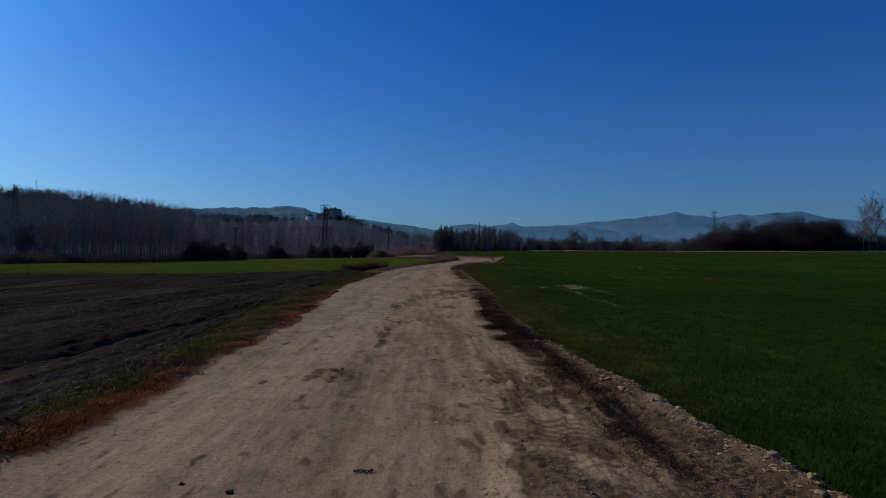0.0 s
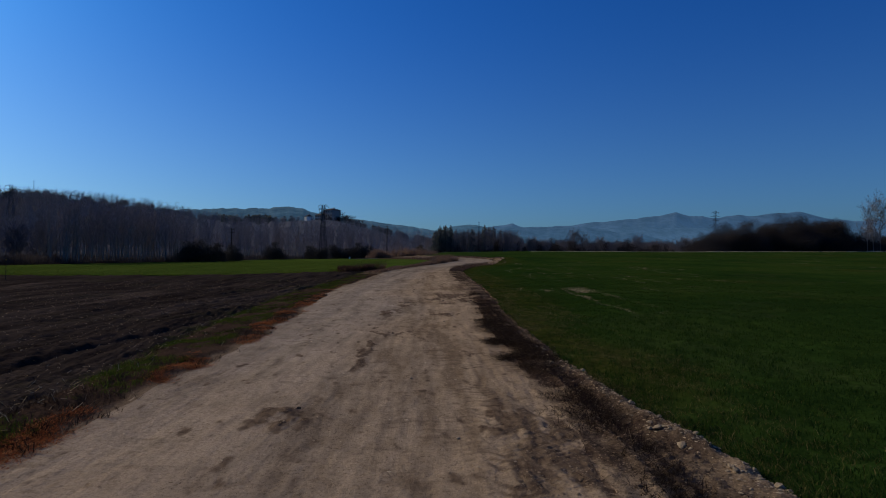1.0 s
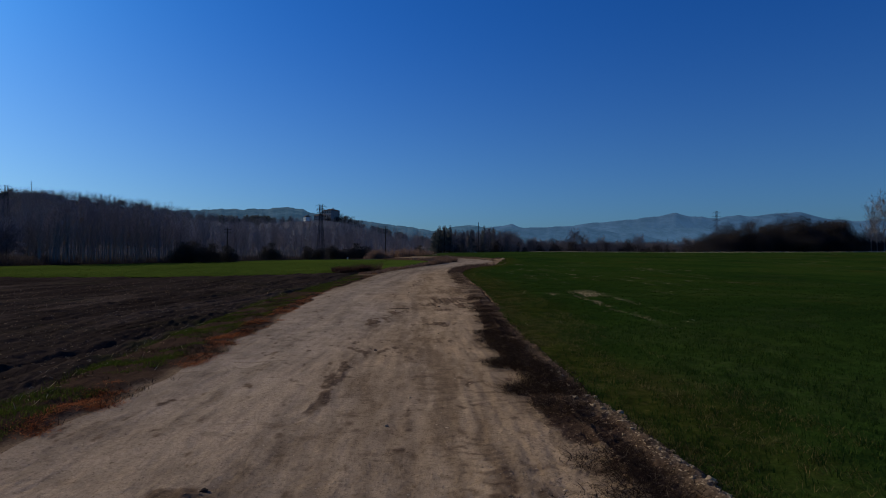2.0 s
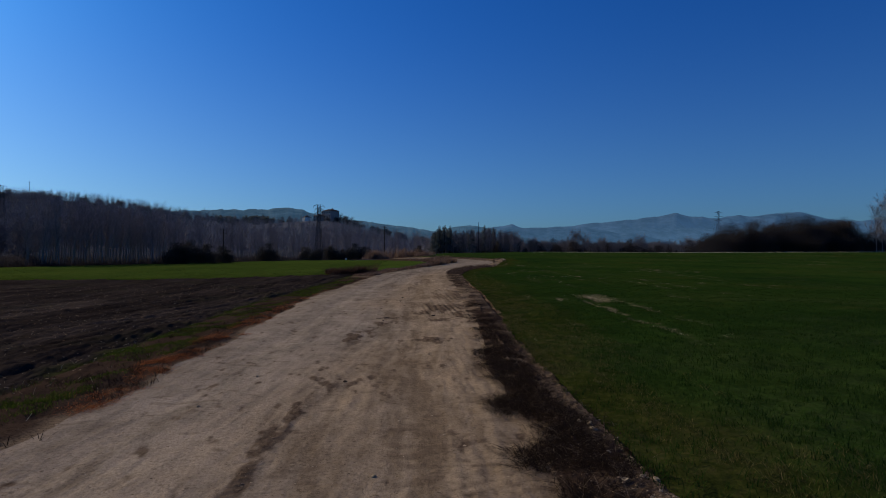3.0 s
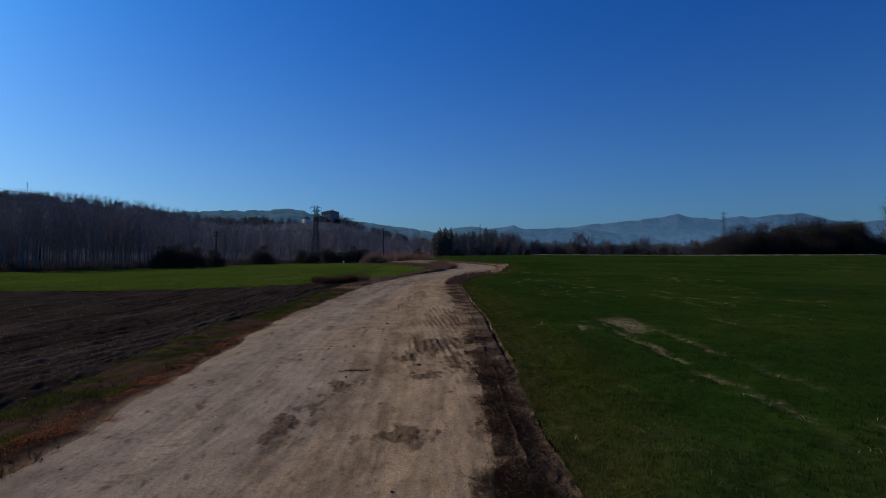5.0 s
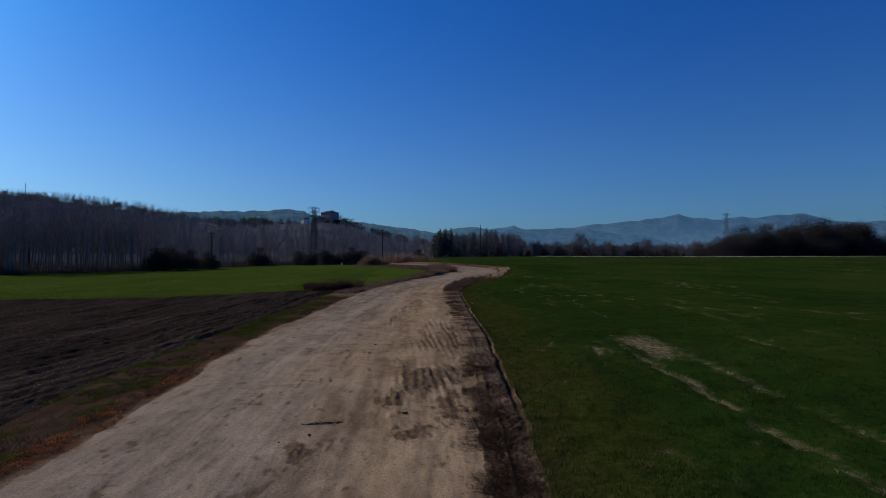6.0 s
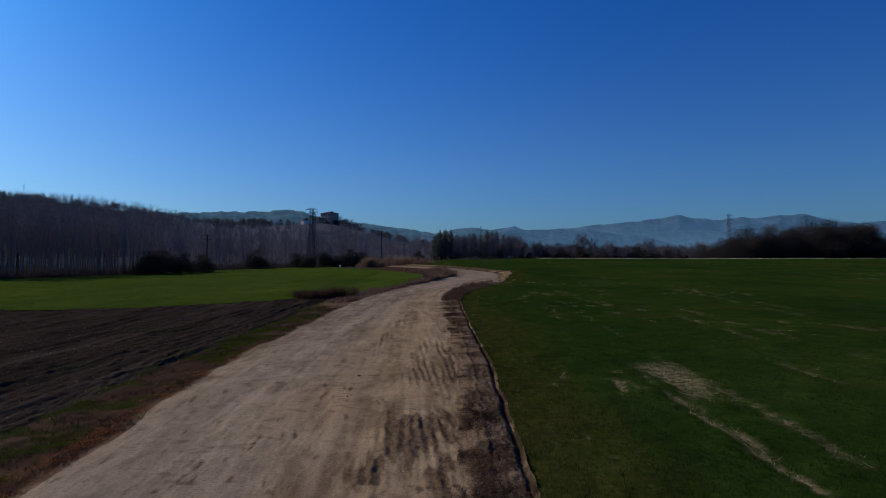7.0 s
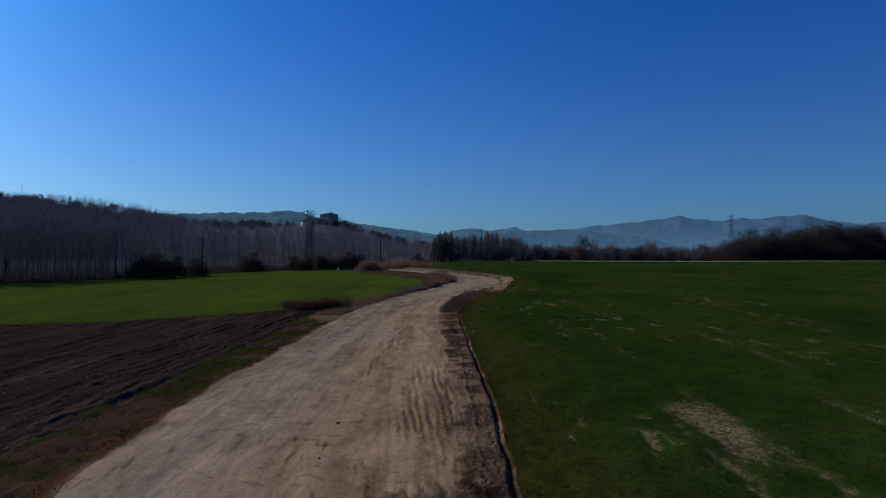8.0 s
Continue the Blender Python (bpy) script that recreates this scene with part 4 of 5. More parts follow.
OAKS = [make_leafy("evergreen_oak", 300 + k, 10.5, 10.5 + k, "dark evergreen oak with a dense rounded crown", "oaks behind the wide crop field", OAKLEAF, 16000, 0.095, 0.04, 16) for k in range(5)]
BUSHES = [make_leafy("evergreen_bush", 400 + k, 4.8, 6.0, "dark round evergreen bush at the wood's edge", "evergreen bushes along the wood", BUSHLEAF, 9000, 0.085, 0.03, 12, "bush") for k in range(3)]
PINES = [make_pine("pine_tree", 500 + k, 15.0, 6.0, "dark upright pine in a dense stand", "pines beyond the track's bend") for k in range(4)]

# the poplar plantation: the rows along its edge
for k in range(150):
    px = tr.uniform(95, 770)
    a = bearing(px)
    y = float(wood_edge(a)) + 4 + 42 * tr.random() ** 1.4
    plant(POPLARS, a * y, y, tr.uniform(0.85, 1.12), tr)
for k in range(34):
    px = tr.uniform(-190, 110)
    a = bearing(px)
    y = float(wood_edge(a)) + 6 + 40 * tr.random()
    plant(POPLARS if tr.random() < 0.6 else ROUND, a * y, y, tr.uniform(0.7, 0.95), tr)
# evergreen bushes along the wood
for px, y, s in ((362, 141, 1.05), (392, 144, 0.85), (421, 150, 0.78), (490, 191, 1.05), (556, 205, 0.85), (572, 200, 0.8), (597, 214, 1.0), (613, 212, 0.7), (640, 226, 1.1), (628, 220, 0.9), (345, 139, 0.9), (655, 238, 0.95), (745, 250, 0.8)):
    plant(BUSHES, at_bearing(px, y), y, s * 1.35, tr, tall=0.9)
# pines and thicket past the bend
for k in range(190):
    px = 768 + 160 * (k + tr.random()) / 190
    y = tr.uniform(318, 372)
    s = np.interp(px, [770, 790, 800, 860, 905, 926], [0.95, 1.08, 1.0, 1.08, 1.0, 0.72]) * tr.uniform(0.85, 1.05)
    plant(PINES if tr.random() < (0.85 if px < 803 else 0.07) else (THIN if tr.random() < 0.95 else OAKS), at_bearing(px, y), y, s, tr)
# mixed trees in the middle distance
for k in range(260):
    px = 905 + 330 * (k + tr.random()) / 260
    y = tr.uniform(300, 430)
    s = tr.uniform(0.42, 0.80)
    plant(ROUND if tr.random() < 0.72 else OAKS, at_bearing(px, y), y, s, tr)
for px, y, s, kind in ((1018, 330, 1.2, ROUND), (1032, 335, 1.05, ROUND), (980, 320, 0.85, OAKS), (990, 318, 0.62, BUSHES), (1132, 330, 0.95, ROUND), (1160, 300, 0.66, OAKS), (1217, 250, 0.55, OAKS), (1105, 340, 0.7, OAKS), (1060, 345, 0.75, OAKS), (1185, 320, 0.6, ROUND)):
    plant(kind, at_bearing(px, y), y, s, tr)
# the dark oaks behind the wide field
for k in range(34):
    px = 1230 + 260 * (k + tr.random()) / 34
    y = tr.uniform(228, 248)
    top = np.interp(px, [1230, 1250, 1265, 1300, 1350, 1400, 1450, 1475, 1492], [418, 408, 398, 397, 395, 384, 390, 383, 385]) + tr.uniform(-4, 9)
    h = rise(top, y) - float(terrain(at_bearing(px, y), y))
    plant(OAKS, at_bearing(px, y), y, h / 9.3, tr, 0.2)
for px, y, s in ((1462, 232, 1.24), (1475, 235, 1.36), (1488, 233, 1.3), (1440, 236, 1.2), (1412, 234, 1.3)):
    plant(OAKS, at_bearing(px, y), y, s, tr, 0.2)
for k in range(16):
    px = 1500 + 190 * (k + tr.random()) / 16
    y = tr.uniform(232, 252)
    plant(OAKS if tr.random() < 0.85 else ROUND, at_bearing(px, y), y, tr.uniform(0.7, 1.0), tr, 0.2)
for px, y, s in ((1538, 224, 1.45), (1549, 226, 1.6), (1561, 225, 1.7), (1590, 226, 1.75), (1625, 230, 1.6), (1655, 231, 1.7)):
    plant(TALL, at_bearing(px, y), y, s * 0.95, tr)


# ---- far woods on the hill: one mass ----
def scatter(models, xs, ys, zs, scales, turns):
    """Joins copies of vertex and face arrays."""
    vs, fs, off = [], [], 0
    for k in range(len(xs)):
        v, f = models[k % len(models)]
        c, s = math.cos(turns[k]), math.sin(turns[k])
        w = v @ np.array([[c, s, 0], [-s, c, 0], [0, 0, 1]]) * scales[k] + np.array([xs[k], ys[k], zs[k]])
        vs.append(w)
        fs.append(f + off)
        off += len(v)
    return np.concatenate(vs), np.concatenate(fs)


def wood_points(n, seed, a0, a1, y1):
    r = np.random.default_rng(seed)
    a = r.uniform(a0, a1, n * 3)
    y = 90 + (y1 - 90) * np.sqrt(r.random(n * 3))
    ok = y > wood_edge(a) + 18
    a, y = a[ok][:n], y[ok][:n]
    return a * y, y, r


# the plantation's front rows: slim pale trunks at even steps
for k in range(54):
    px = 128 + 4.0 * k + tr.uniform(-1.2, 1.2)
    a = bearing(px)
    y = float(wood_edge(a)) + tr.uniform(2.0, 9.0)
    plant(POPLARS, a * y, y, tr.uniform(0.85, 1.05), tr)

low_bare = []
for k in range(6):
    t, b = bare_tree(np.random.default_rng(600 + k), 10.5, 3.0, 1.3, 13, 2, 0.085, 0.25, 1)
    v1, f1 = tubes(*t)
    v2, f2 = ribbons(*[np.asarray(c) * (1.7 if i > 1 else 1) for i, c in enumerate(b)])
    low_bare.append((np.concatenate([v1, v2]), np.concatenate([f1, f2 + len(v1)])))
wx, wy, r = wood_points(3600, 31, -0.98, 0.0, 650)
near_house = (np.abs(wx / wy + 0.185) < 0.045) & (np.abs(wy - 570) < 75)
wx, wy = wx[~near_house], wy[~near_house]
size = r.uniform(0.7, 1.05, len(wx)) * np.where((wx / wy > -0.40) & (wx / wy < -0.10) & (wy > 470), 0.55, np.where(wy > 530, 0.7, 1.0))
turn = r.uniform(0, 6.28, len(wx))
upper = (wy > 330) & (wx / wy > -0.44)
# the upper woods take the twig copy that is blued for haze
for pick, mat, words in ((~upper, TWIG, "leafless grey-brown woods covering the hillside"), (upper, HAZETWIG, "leafless woods on the upper slopes, twigs blued for haze")):
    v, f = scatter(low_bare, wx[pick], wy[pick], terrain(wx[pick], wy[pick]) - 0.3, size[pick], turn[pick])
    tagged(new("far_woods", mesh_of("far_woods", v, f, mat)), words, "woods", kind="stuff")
# evergreen crowns along the skyline of the hill
def crown_mass(seed):
    rr = np.random.default_rng(seed)
    ls = [(rr.normal(0, 1.6), rr.normal(0, 1.6), 3.2 + rr.random() * 3.2, 1.9, 1.9, 1.7) for _ in range(7)]
    return leaves(rr, ls, 520, 0.34)


crowns = [crown_mass(700 + k) for k in range(5)]
px = np.concatenate([r.uniform(-260, 120, 150), r.uniform(120, 330, 55), r.uniform(330, 480, 40)])
cy = r.uniform(575, 660, len(px))
cx = bearing(px) * cy
v, f = scatter(crowns, cx, cy, terrain(cx, cy) - 0.4, r.uniform(0.8, 1.6, len(px)) * np.where(px < 120, 1.15, 0.75), r.uniform(0, 6.28, len(px)))
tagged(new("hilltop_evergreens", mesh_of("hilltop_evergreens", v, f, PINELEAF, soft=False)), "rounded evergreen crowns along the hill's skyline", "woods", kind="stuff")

clumps = []
for k in range(4):
    rr = np.random.default_rng(700 + k)
    ls = [(0, 0, 3.2, 2.6, 2.6, 2.6)] + [(rr.uniform(-2, 2), rr.uniform(-2, 2), rr.uniform(2.0, 5.2), 1.4, 1.4, 1.3) for _ in range(5)]
    clumps.append(leaves(rr, ls, 240, 0.6))
wx, wy, r = wood_points(900, 37, -0.98, 0.02, 650)
keep = (fbm(wx, wy, 70, 2, 3) > 0.62) & ~((wx / wy > -0.27) & (wx / wy < -0.11) & (wy > 430)) & (wy > 260)
wx, wy = wx[keep], wy[keep]
v, f = scatter(clumps, wx, wy, terrain(wx, wy) - 0.2, r.uniform(0.8, 1.35, len(wx)), r.uniform(0, 6.28, len(wx)))
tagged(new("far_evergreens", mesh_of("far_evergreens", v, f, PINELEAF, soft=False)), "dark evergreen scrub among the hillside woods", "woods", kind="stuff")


# ---- pylons, poles and small built things ----
STEEL = material("weathered_steel", mottled((0.035, 0.037, 0.04), (0.07, 0.073, 0.078), 1.5), 0.7)
WOOD = material("tarred_pole_wood", mottled((0.035, 0.027, 0.022), (0.085, 0.066, 0.05), 1.2, stretch=(4, 4, 0.4)))
GLASSY = material("brown_insulator", mottled((0.06, 0.03, 0.02), (0.10, 0.05, 0.03), 3.0), 0.3)
WHITE = material("white_paint", mottled((0.66, 0.66, 0.63), (0.82, 0.82, 0.79), 2.0, 0.3))
YELLOW = material("yellow_paint", mottled((0.55, 0.36, 0.04), (0.70, 0.48, 0.07), 4.0, 0.3))
PLASTER = material("warm_plaster", mottled((0.27, 0.235, 0.205), (0.37, 0.325, 0.285), 0.4, 0.4))
ROOF = material("clay_roof_tiles", mottled((0.070, 0.055, 0.048), (0.115, 0.088, 0.075), 0.8, stretch=(6, 1, 1)))
PANE = material("dark_window_glass", mottled((0.015, 0.02, 0.025), (0.03, 0.035, 0.04), 0.5, 0.2, 0.002), 0.08)
RUSTY = material("rusted_iron", mottled((0.05, 0.028, 0.018), (0.12, 0.065, 0.035), 30.0), 0.8)


def tube_mesh(name, segs, mat, sides=4):
    c = [np.array([s[i] for s in segs], float) for i in range(4)]
    return mesh_of(name, *tubes(*c, sides=sides), mat, soft=False)


def box_mesh(name, size, mat, centre=(0, 0, 0), bevel=0.0):
    bm = bmesh.new()
    bmesh.ops.create_cube(bm, size=1)
    bmesh.ops.scale(bm, vec=size, verts=bm.verts)
    bmesh.ops.translate(bm, vec=centre, verts=bm.verts)
    if bevel:
        bmesh.ops.bevel(bm, geom=bm.edges[:], offset=bevel, segments=2, affect="EDGES")
    return from_bm(name, bm, mat)


def lattice_pylon(x, y, h, half, top, turn, arms, label):
    """Four tapering legs, cross bracing, crossarms with hanging insulators."""
    base = tagged(new("lattice_pylon"), label, "pylon", "lattice pylons of the power lines")
    base.matrix_basis = Matrix.Translation((x, y, float(terrain(x, y)) - 0.2)) @ Matrix.Rotation(radians(turn), 4, "Z")
    def corner(k, f):
        s = half + (top - half) * min(f / 0.8, 1)
        return np.array([(1, 1), (-1, 1), (-1, -1), (1, -1)][k % 4] + (0,)) * s + np.array([0, 0, h * f])
    for k in range(4):
        pts = [corner(k, f) for f in (0, 0.4, 0.8, 1)]
        part("leg", tube_mesh("leg", [(a, b, 0.065, 0.065) for a, b in zip(pts, pts[1:])], STEEL), base)
    n = 11
    for k in range(4):
        segs = []
        for i in range(n):
            a, b = i / n, (i + 1) / n
            segs += [(corner(k, a), corner(k + 1, b), 0.028, 0.028), (corner(k + 1, a), corner(k, b), 0.028, 0.028), (corner(k, b), corner(k + 1, b), 0.028, 0.028)]
        part("bracing", tube_mesh("bracing", segs, STEEL, 3), base)
    for f, out in arms:
        z = h * f
        for side in (-1, 1):
            tip = np.array([side * out, 0, z])
            segs = [(np.array([side * top, top, z]), tip, 0.06, 0.05), (np.array([side * top, -top, z]), tip, 0.06, 0.05), (np.array([side * top, 0, z + 0.7]), tip, 0.05, 0.04)]
            arm = part("crossarm", tube_mesh("crossarm", segs, STEEL, 3), base)
            discs = [(tip - np.array([0, 0, 0.12 * i]), tip - np.array([0, 0, 0.12 * i + 0.08]), 0.09, 0.05) for i in range(6)]
            part("insulator", tube_mesh("insulator", discs, GLASSY, 6), arm)
    return base


def wood_pole(x, y, h, turn, bars=2):
    base = tagged(new("utility_pole"), "dark tarred wooden utility pole with crossarms", "utility pole", "wooden poles along the wood")
    base.matrix_basis = Matrix.Translation((x, y, float(terrain(x, y)) - 0.2)) @ Matrix.Rotation(radians(turn), 4, "Z")
    part("pole", tube_mesh("pole", [(np.zeros(3), np.array([0, 0, h * 0.5]), 0.21, 0.18), (np.array([0, 0, h * 0.5]), np.array([0.03, 0, h]), 0.18, 0.14)], WOOD, 8), base)
    for i in range(bars):
        z = h - 0.4 - 0.95 * i
        bar = part("crossarm", box_mesh("crossarm", (1.8, 0.12, 0.14), WOOD, (0, 0.12, z), 0.02), base)
        for px in (-0.8, -0.35, 0.35, 0.8):
            part("insulator", tube_mesh("insulator", [(np.array([px, 0.12, z + 0.08]), np.array([px, 0.12, z + 0.34]), 0.07, 0.045)], GLASSY, 6), bar)
    return base


lattice_pylon(at_bearing(576, 209), 209, 19.5, 1.25, 0.45, 30, ((0.98, 1.9), (0.91, 1.5), (0.84, 1.7)), "slim lattice steel pylon standing before the wood")
lattice_pylon(at_bearing(574.5, 251), 251, 22.0, 1.4, 0.5, 38, ((0.98, 1.9), (0.91, 1.6)), "lattice steel pylon just behind another one")
lattice_pylon(at_bearing(1268, 376), 376, 28.5, 2.2, 0.55, 10, ((0.97, 2.6), (0.88, 3.2), (0.79, 2.6)), "tall lattice steel pylon beyond the dark oaks")
lattice_pylon(at_bearing(34, 300), 300, 20.5, 1.8, 0.55, 55, ((0.97, 2.4), (0.88, 3.2), (0.79, 2.4)), "lattice steel pylon rising over the hillside woods")
for px, y, h in ((687, 229, 12.5), (155, 131, 9.8), (418, 177, 10.0)):
    wood_pole(at_bearing(px, y), y, h, 15)


def thin_mast(px, y, h, arms=(1.3, 1.0)):
    x = at_bearing(px, y)
    base = tagged(new("radio_mast"), "thin steel mast on the hill's skyline", "mast", "masts on the hills")
    base.matrix_basis = Matrix.Translation((x, y, float(terrain(x, y))))
    part("pole", tube_mesh("pole", [(np.zeros(3), np.array([0, 0, h]), 0.28, 0.16)], STEEL, 6), base)
    for i, out in enumerate(arms):
        z = h * (0.93 - 0.1 * i)
        part("arm", tube_mesh("arm", [(np.array([-out, 0, z]), np.array([out, 0, z]), 0.1, 0.1)], STEEL, 4), base)


thin_mast(70, 604, 22.0)
thin_mast(848, 330, 18.0, ())

# marker stake at the ploughed field, white bollards by the far track
def stake(x, y, h, r, mat, cap, name, label, group):
    base = tagged(new(name), label, "post", group)
    base.matrix_basis = Matrix.Translation((x, y, float(terrain(x, y))))
    part("post", tube_mesh("post", [(np.zeros(3), np.array([0.02, 0, h]), r, r * 0.9)], mat, 8), base)
    part("cap", tube_mesh("cap", [(np.array([0.02, 0, h]), np.array([0.02, 0, h + min(r * 3.0, 0.12)]), r * 1.1, r * 0.8)], cap, 8), base)


stake(at_bearing(58, 53), 53, 1.75, 0.028, WOOD, YELLOW, "marker_stake", "thin dark stake with a yellow top in the field", "stakes and bollards")
stake(-29.2, 206, 0.65, 0.24, WHITE, WHITE, "white_bollard", "short white painted marker at the field's end", "stakes and bollards")
stake(at_bearing(660, 222), 222, 0.8, 0.25, WHITE, WHITE, "white_bollard", "small white painted marker beside the far track", "stakes and bollards")
stake(at_bearing(861, 190), 190, 1.2, 0.10, WOOD, WHITE, "marker_stake", "thin stake standing in the crop", "stakes and bollards")


# ---- the country house on the hill ----
def country_house(x, y, turn, w, dp, h, rows, cols, label, plaster=PLASTER):
    base = tagged(new("country_house"), label, "house", "houses on the hill")
    base.matrix_basis = Matrix.Translation((x, y, float(terrain(x, y)) - 0.6)) @ Matrix.Rotation(radians(turn), 4, "Z")
    part("wall", box_mesh("wall", (w, dp, h), plaster, (0, 0, h / 2)), base)
    bm = bmesh.new()
    o = 0.6
    e = [bm.verts.new(v) for v in ((-w / 2 - o, -dp / 2 - o, h), (w / 2 + o, -dp / 2 - o, h), (w / 2 + o, dp / 2 + o, h), (-w / 2 - o, dp / 2 + o, h))]
    t = [bm.verts.new(v) for v in ((-w * 0.2, 0, h + 2.0), (w * 0.2, 0, h + 2.0))]
    for f in ((e[0], e[1], t[1], t[0]), (e[1], e[2], t[1]), (e[2], e[3], t[0], t[1]), (e[3], e[0], t[0]), (e[3], e[2], e[1], e[0])):
        bm.faces.new(f)
    roof = part("roof", from_bm("roof", bm, ROOF), base)
    part("chimney", box_mesh("chimney", (0.9, 0.9, 1.6), PLASTER, (w * 0.15, dp * 0.1, h + 2.0)), roof)
    for side, n, span in ((0, cols, w), (1, max(2, cols - 1), dp)):
        for i in range(rows):
            for k in range(n):
                u = (k + 0.5) / n * span - span / 2
                z = h * (i + 0.5) / rows
                size = (1.3, 0.12, 1.9) if side == 0 else (0.12, 1.3, 1.9)
                where = (u, -dp / 2 - 0.03, z) if side == 0 else (-w / 2 - 0.03, u, z)
                win = part("window", box_mesh("window", size, PANE, where), base)
                fr = (1.6, 0.2, 0.16) if side == 0 else (0.2, 1.6, 0.16)
                part("sill", box_mesh("sill", fr, WHITE, (where[0], where[1], z - 1.03)), win)
    return base


HX, HY = at_bearing(589, 590), 590
country_house(HX, HY, -38, 13.5, 11.5, 11.5, 3, 4, "three-storey plastered country house with a hipped roof")
country_house(at_bearing(569, 585), 585, -30, 8.0, 7.0, 5.0, 2, 3, "lower plastered annex beside the country house")
country_house(at_bearing(548, 560), 560, -60, 7.0, 5.5, 4.2, 1, 2, "small white farm building on the slope", WHITE)
for px, y, s in ((607, 590, 0.75), (616, 592, 0.8), (625, 594, 0.72), (634, 596, 0.66), (642, 598, 0.6), (600, 584, 0.55), (585, 578, 0.4), (518, 590, 0.5), (505, 588, 0.5)):
    plant(OAKS, at_bearing(px, y), y, s * 1.3, tr)


# ---- grasses, weeds, clods ----
def blades_mesh(name, r, x, y, z, height, width, per, lean, mat, wind=(0.0, 0.0), jit=0.02):
    """Tufts of narrow tapering blades, bent at half height."""
    n = len(x) * per
    k = np.repeat(np.arange(len(x)), per)
    az = r.uniform(0, 6.283, n)
    h = np.repeat(np.broadcast_to(height, len(x)), per) * r.uniform(0.55, 1.15, n)
    out = h * lean * r.uniform(0.2, 1.3, n)
    bx, by = x[k] + r.normal(0, jit, n), y[k] + r.normal(0, jit, n)
    wx, wy = np.cos(az + 1.57) * width / 2, np.sin(az + 1.57) * width / 2
    dx, dy = np.cos(az) * out + wind[0] * h, np.sin(az) * out + wind[1] * h
    zb = z[k]
    droop = max(0.25, 1 - 0.35 * lean)
    a = np.stack([bx - wx, by - wy, zb - 0.01], -1)
    b = np.stack([bx + wx, by + wy, zb - 0.01], -1)
    m0 = np.stack([bx + dx * 0.45 - wx * 0.8, by + dy * 0.45 - wy * 0.8, zb + h * 0.62 * droop], -1)
    m1 = np.stack([bx + dx * 0.45 + wx * 0.8, by + dy * 0.45 + wy * 0.8, zb + h * 0.62 * droop], -1)
    t = np.stack([bx + dx, by + dy, zb + h * droop], -1)
    v = np.stack([a, b, m1, m0, t], 1).reshape(-1, 3)
    o = (np.arange(n) * 5)[:, None]
    return mesh_of(name, v, [o + np.array([0, 1, 2, 3]), o + np.array([3, 2, 4])], mat, soft=False)


def stuff(name, me, label, category):
    return tagged(new(name, me), label, category, kind="stuff")


def strewn(r, n, x0, x1, y0, y1):
    return r.uniform(x0, x1, n), r.uniform(y0, y1, n)


r = np.random.default_rng(55)
# the young cereal in its drill rows
n = 84000
y = 4 + 80 * r.random(n) ** 1.5
y[:9000] = 4 - 14 * r.random(9000) ** 1.2
x = field_right(y) - 0.05 + 30 * r.random(n) ** 1.6
x = np.where(r.random(n) < 0.75, np.round(x / 0.14) * 0.14 + r.normal(0, 0.015, n), x)
ok = (x > field_right(y) - 0.05) & (r.random(n) > bare(x, y) * 1.25) & (r.random(n) > 0.75 * smooth(fbm(x, y, 1.6, 3, 171), 0.45, 1.0)) & (r.random(n) > 0.7 * yellowing(x, y))
x, y = x[ok], y[ok]
z = terrain(x, y) + crop_relief(x, y)
stuff("wheat_crop", blades_mesh("wheat_crop", r, x, y, z, 0.11 * (1 + 0.35 * fbm(x, y, 2.5, 2, 181)) * (1 - 0.5 * smooth(y, 40, 75)), 0.008, 5, 0.9, WHEAT, jit=0.05), "young green cereal plants in drilled rows", "crop")
# paler stalks where the crop is thin
x, y = strewn(r, 110000, 3, 24, 5, 70)
ok = (r.random(len(x)) < 0.3 * bare(x, y)) & (x > field_right(y))
x, y = x[ok], y[ok]
stuff("thin_crop", blades_mesh("thin_crop", r, x, y, terrain(x, y) + crop_relief(x, y), 0.10, 0.007, 4, 1.8, STRAW, (0.0, 0.8), 0.05), "pale withered stalks in thin strips of the crop", "crop")

# yellowed plants along the crop's open edge
y = 4 + 62 * r.random(24000) ** 1.3
x = field_right(y) + 2.4 * r.random(24000) ** 1.7
ok = r.random(len(x)) < smooth(fbm(x * 2.5, y * 0.5, 1.2, 3, 77), -0.5, 0.6) * np.interp(y, [4, 8, 14, 45, 66], [0.25, 0.6, 1.0, 0.8, 0.3])
x, y = x[ok], y[ok]
stuff("yellowed_crop", blades_mesh("yellowed_crop", r, x, y, terrain(x, y) + crop_relief(x, y), 0.075, 0.006, 5, 1.5, EDGESTRAW, (0.0, 0.6), 0.05), "yellowed thin cereal plants along the verge", "crop")

# rusty dry grass along the track, green grass behind it
def along(r, n, y0, y1, left, right, power=1.0):
    y = y0 + (y1 - y0) * r.random(n) ** power
    a, b = left(y), right(y)
    return a + (b - a) * r.random(n), y


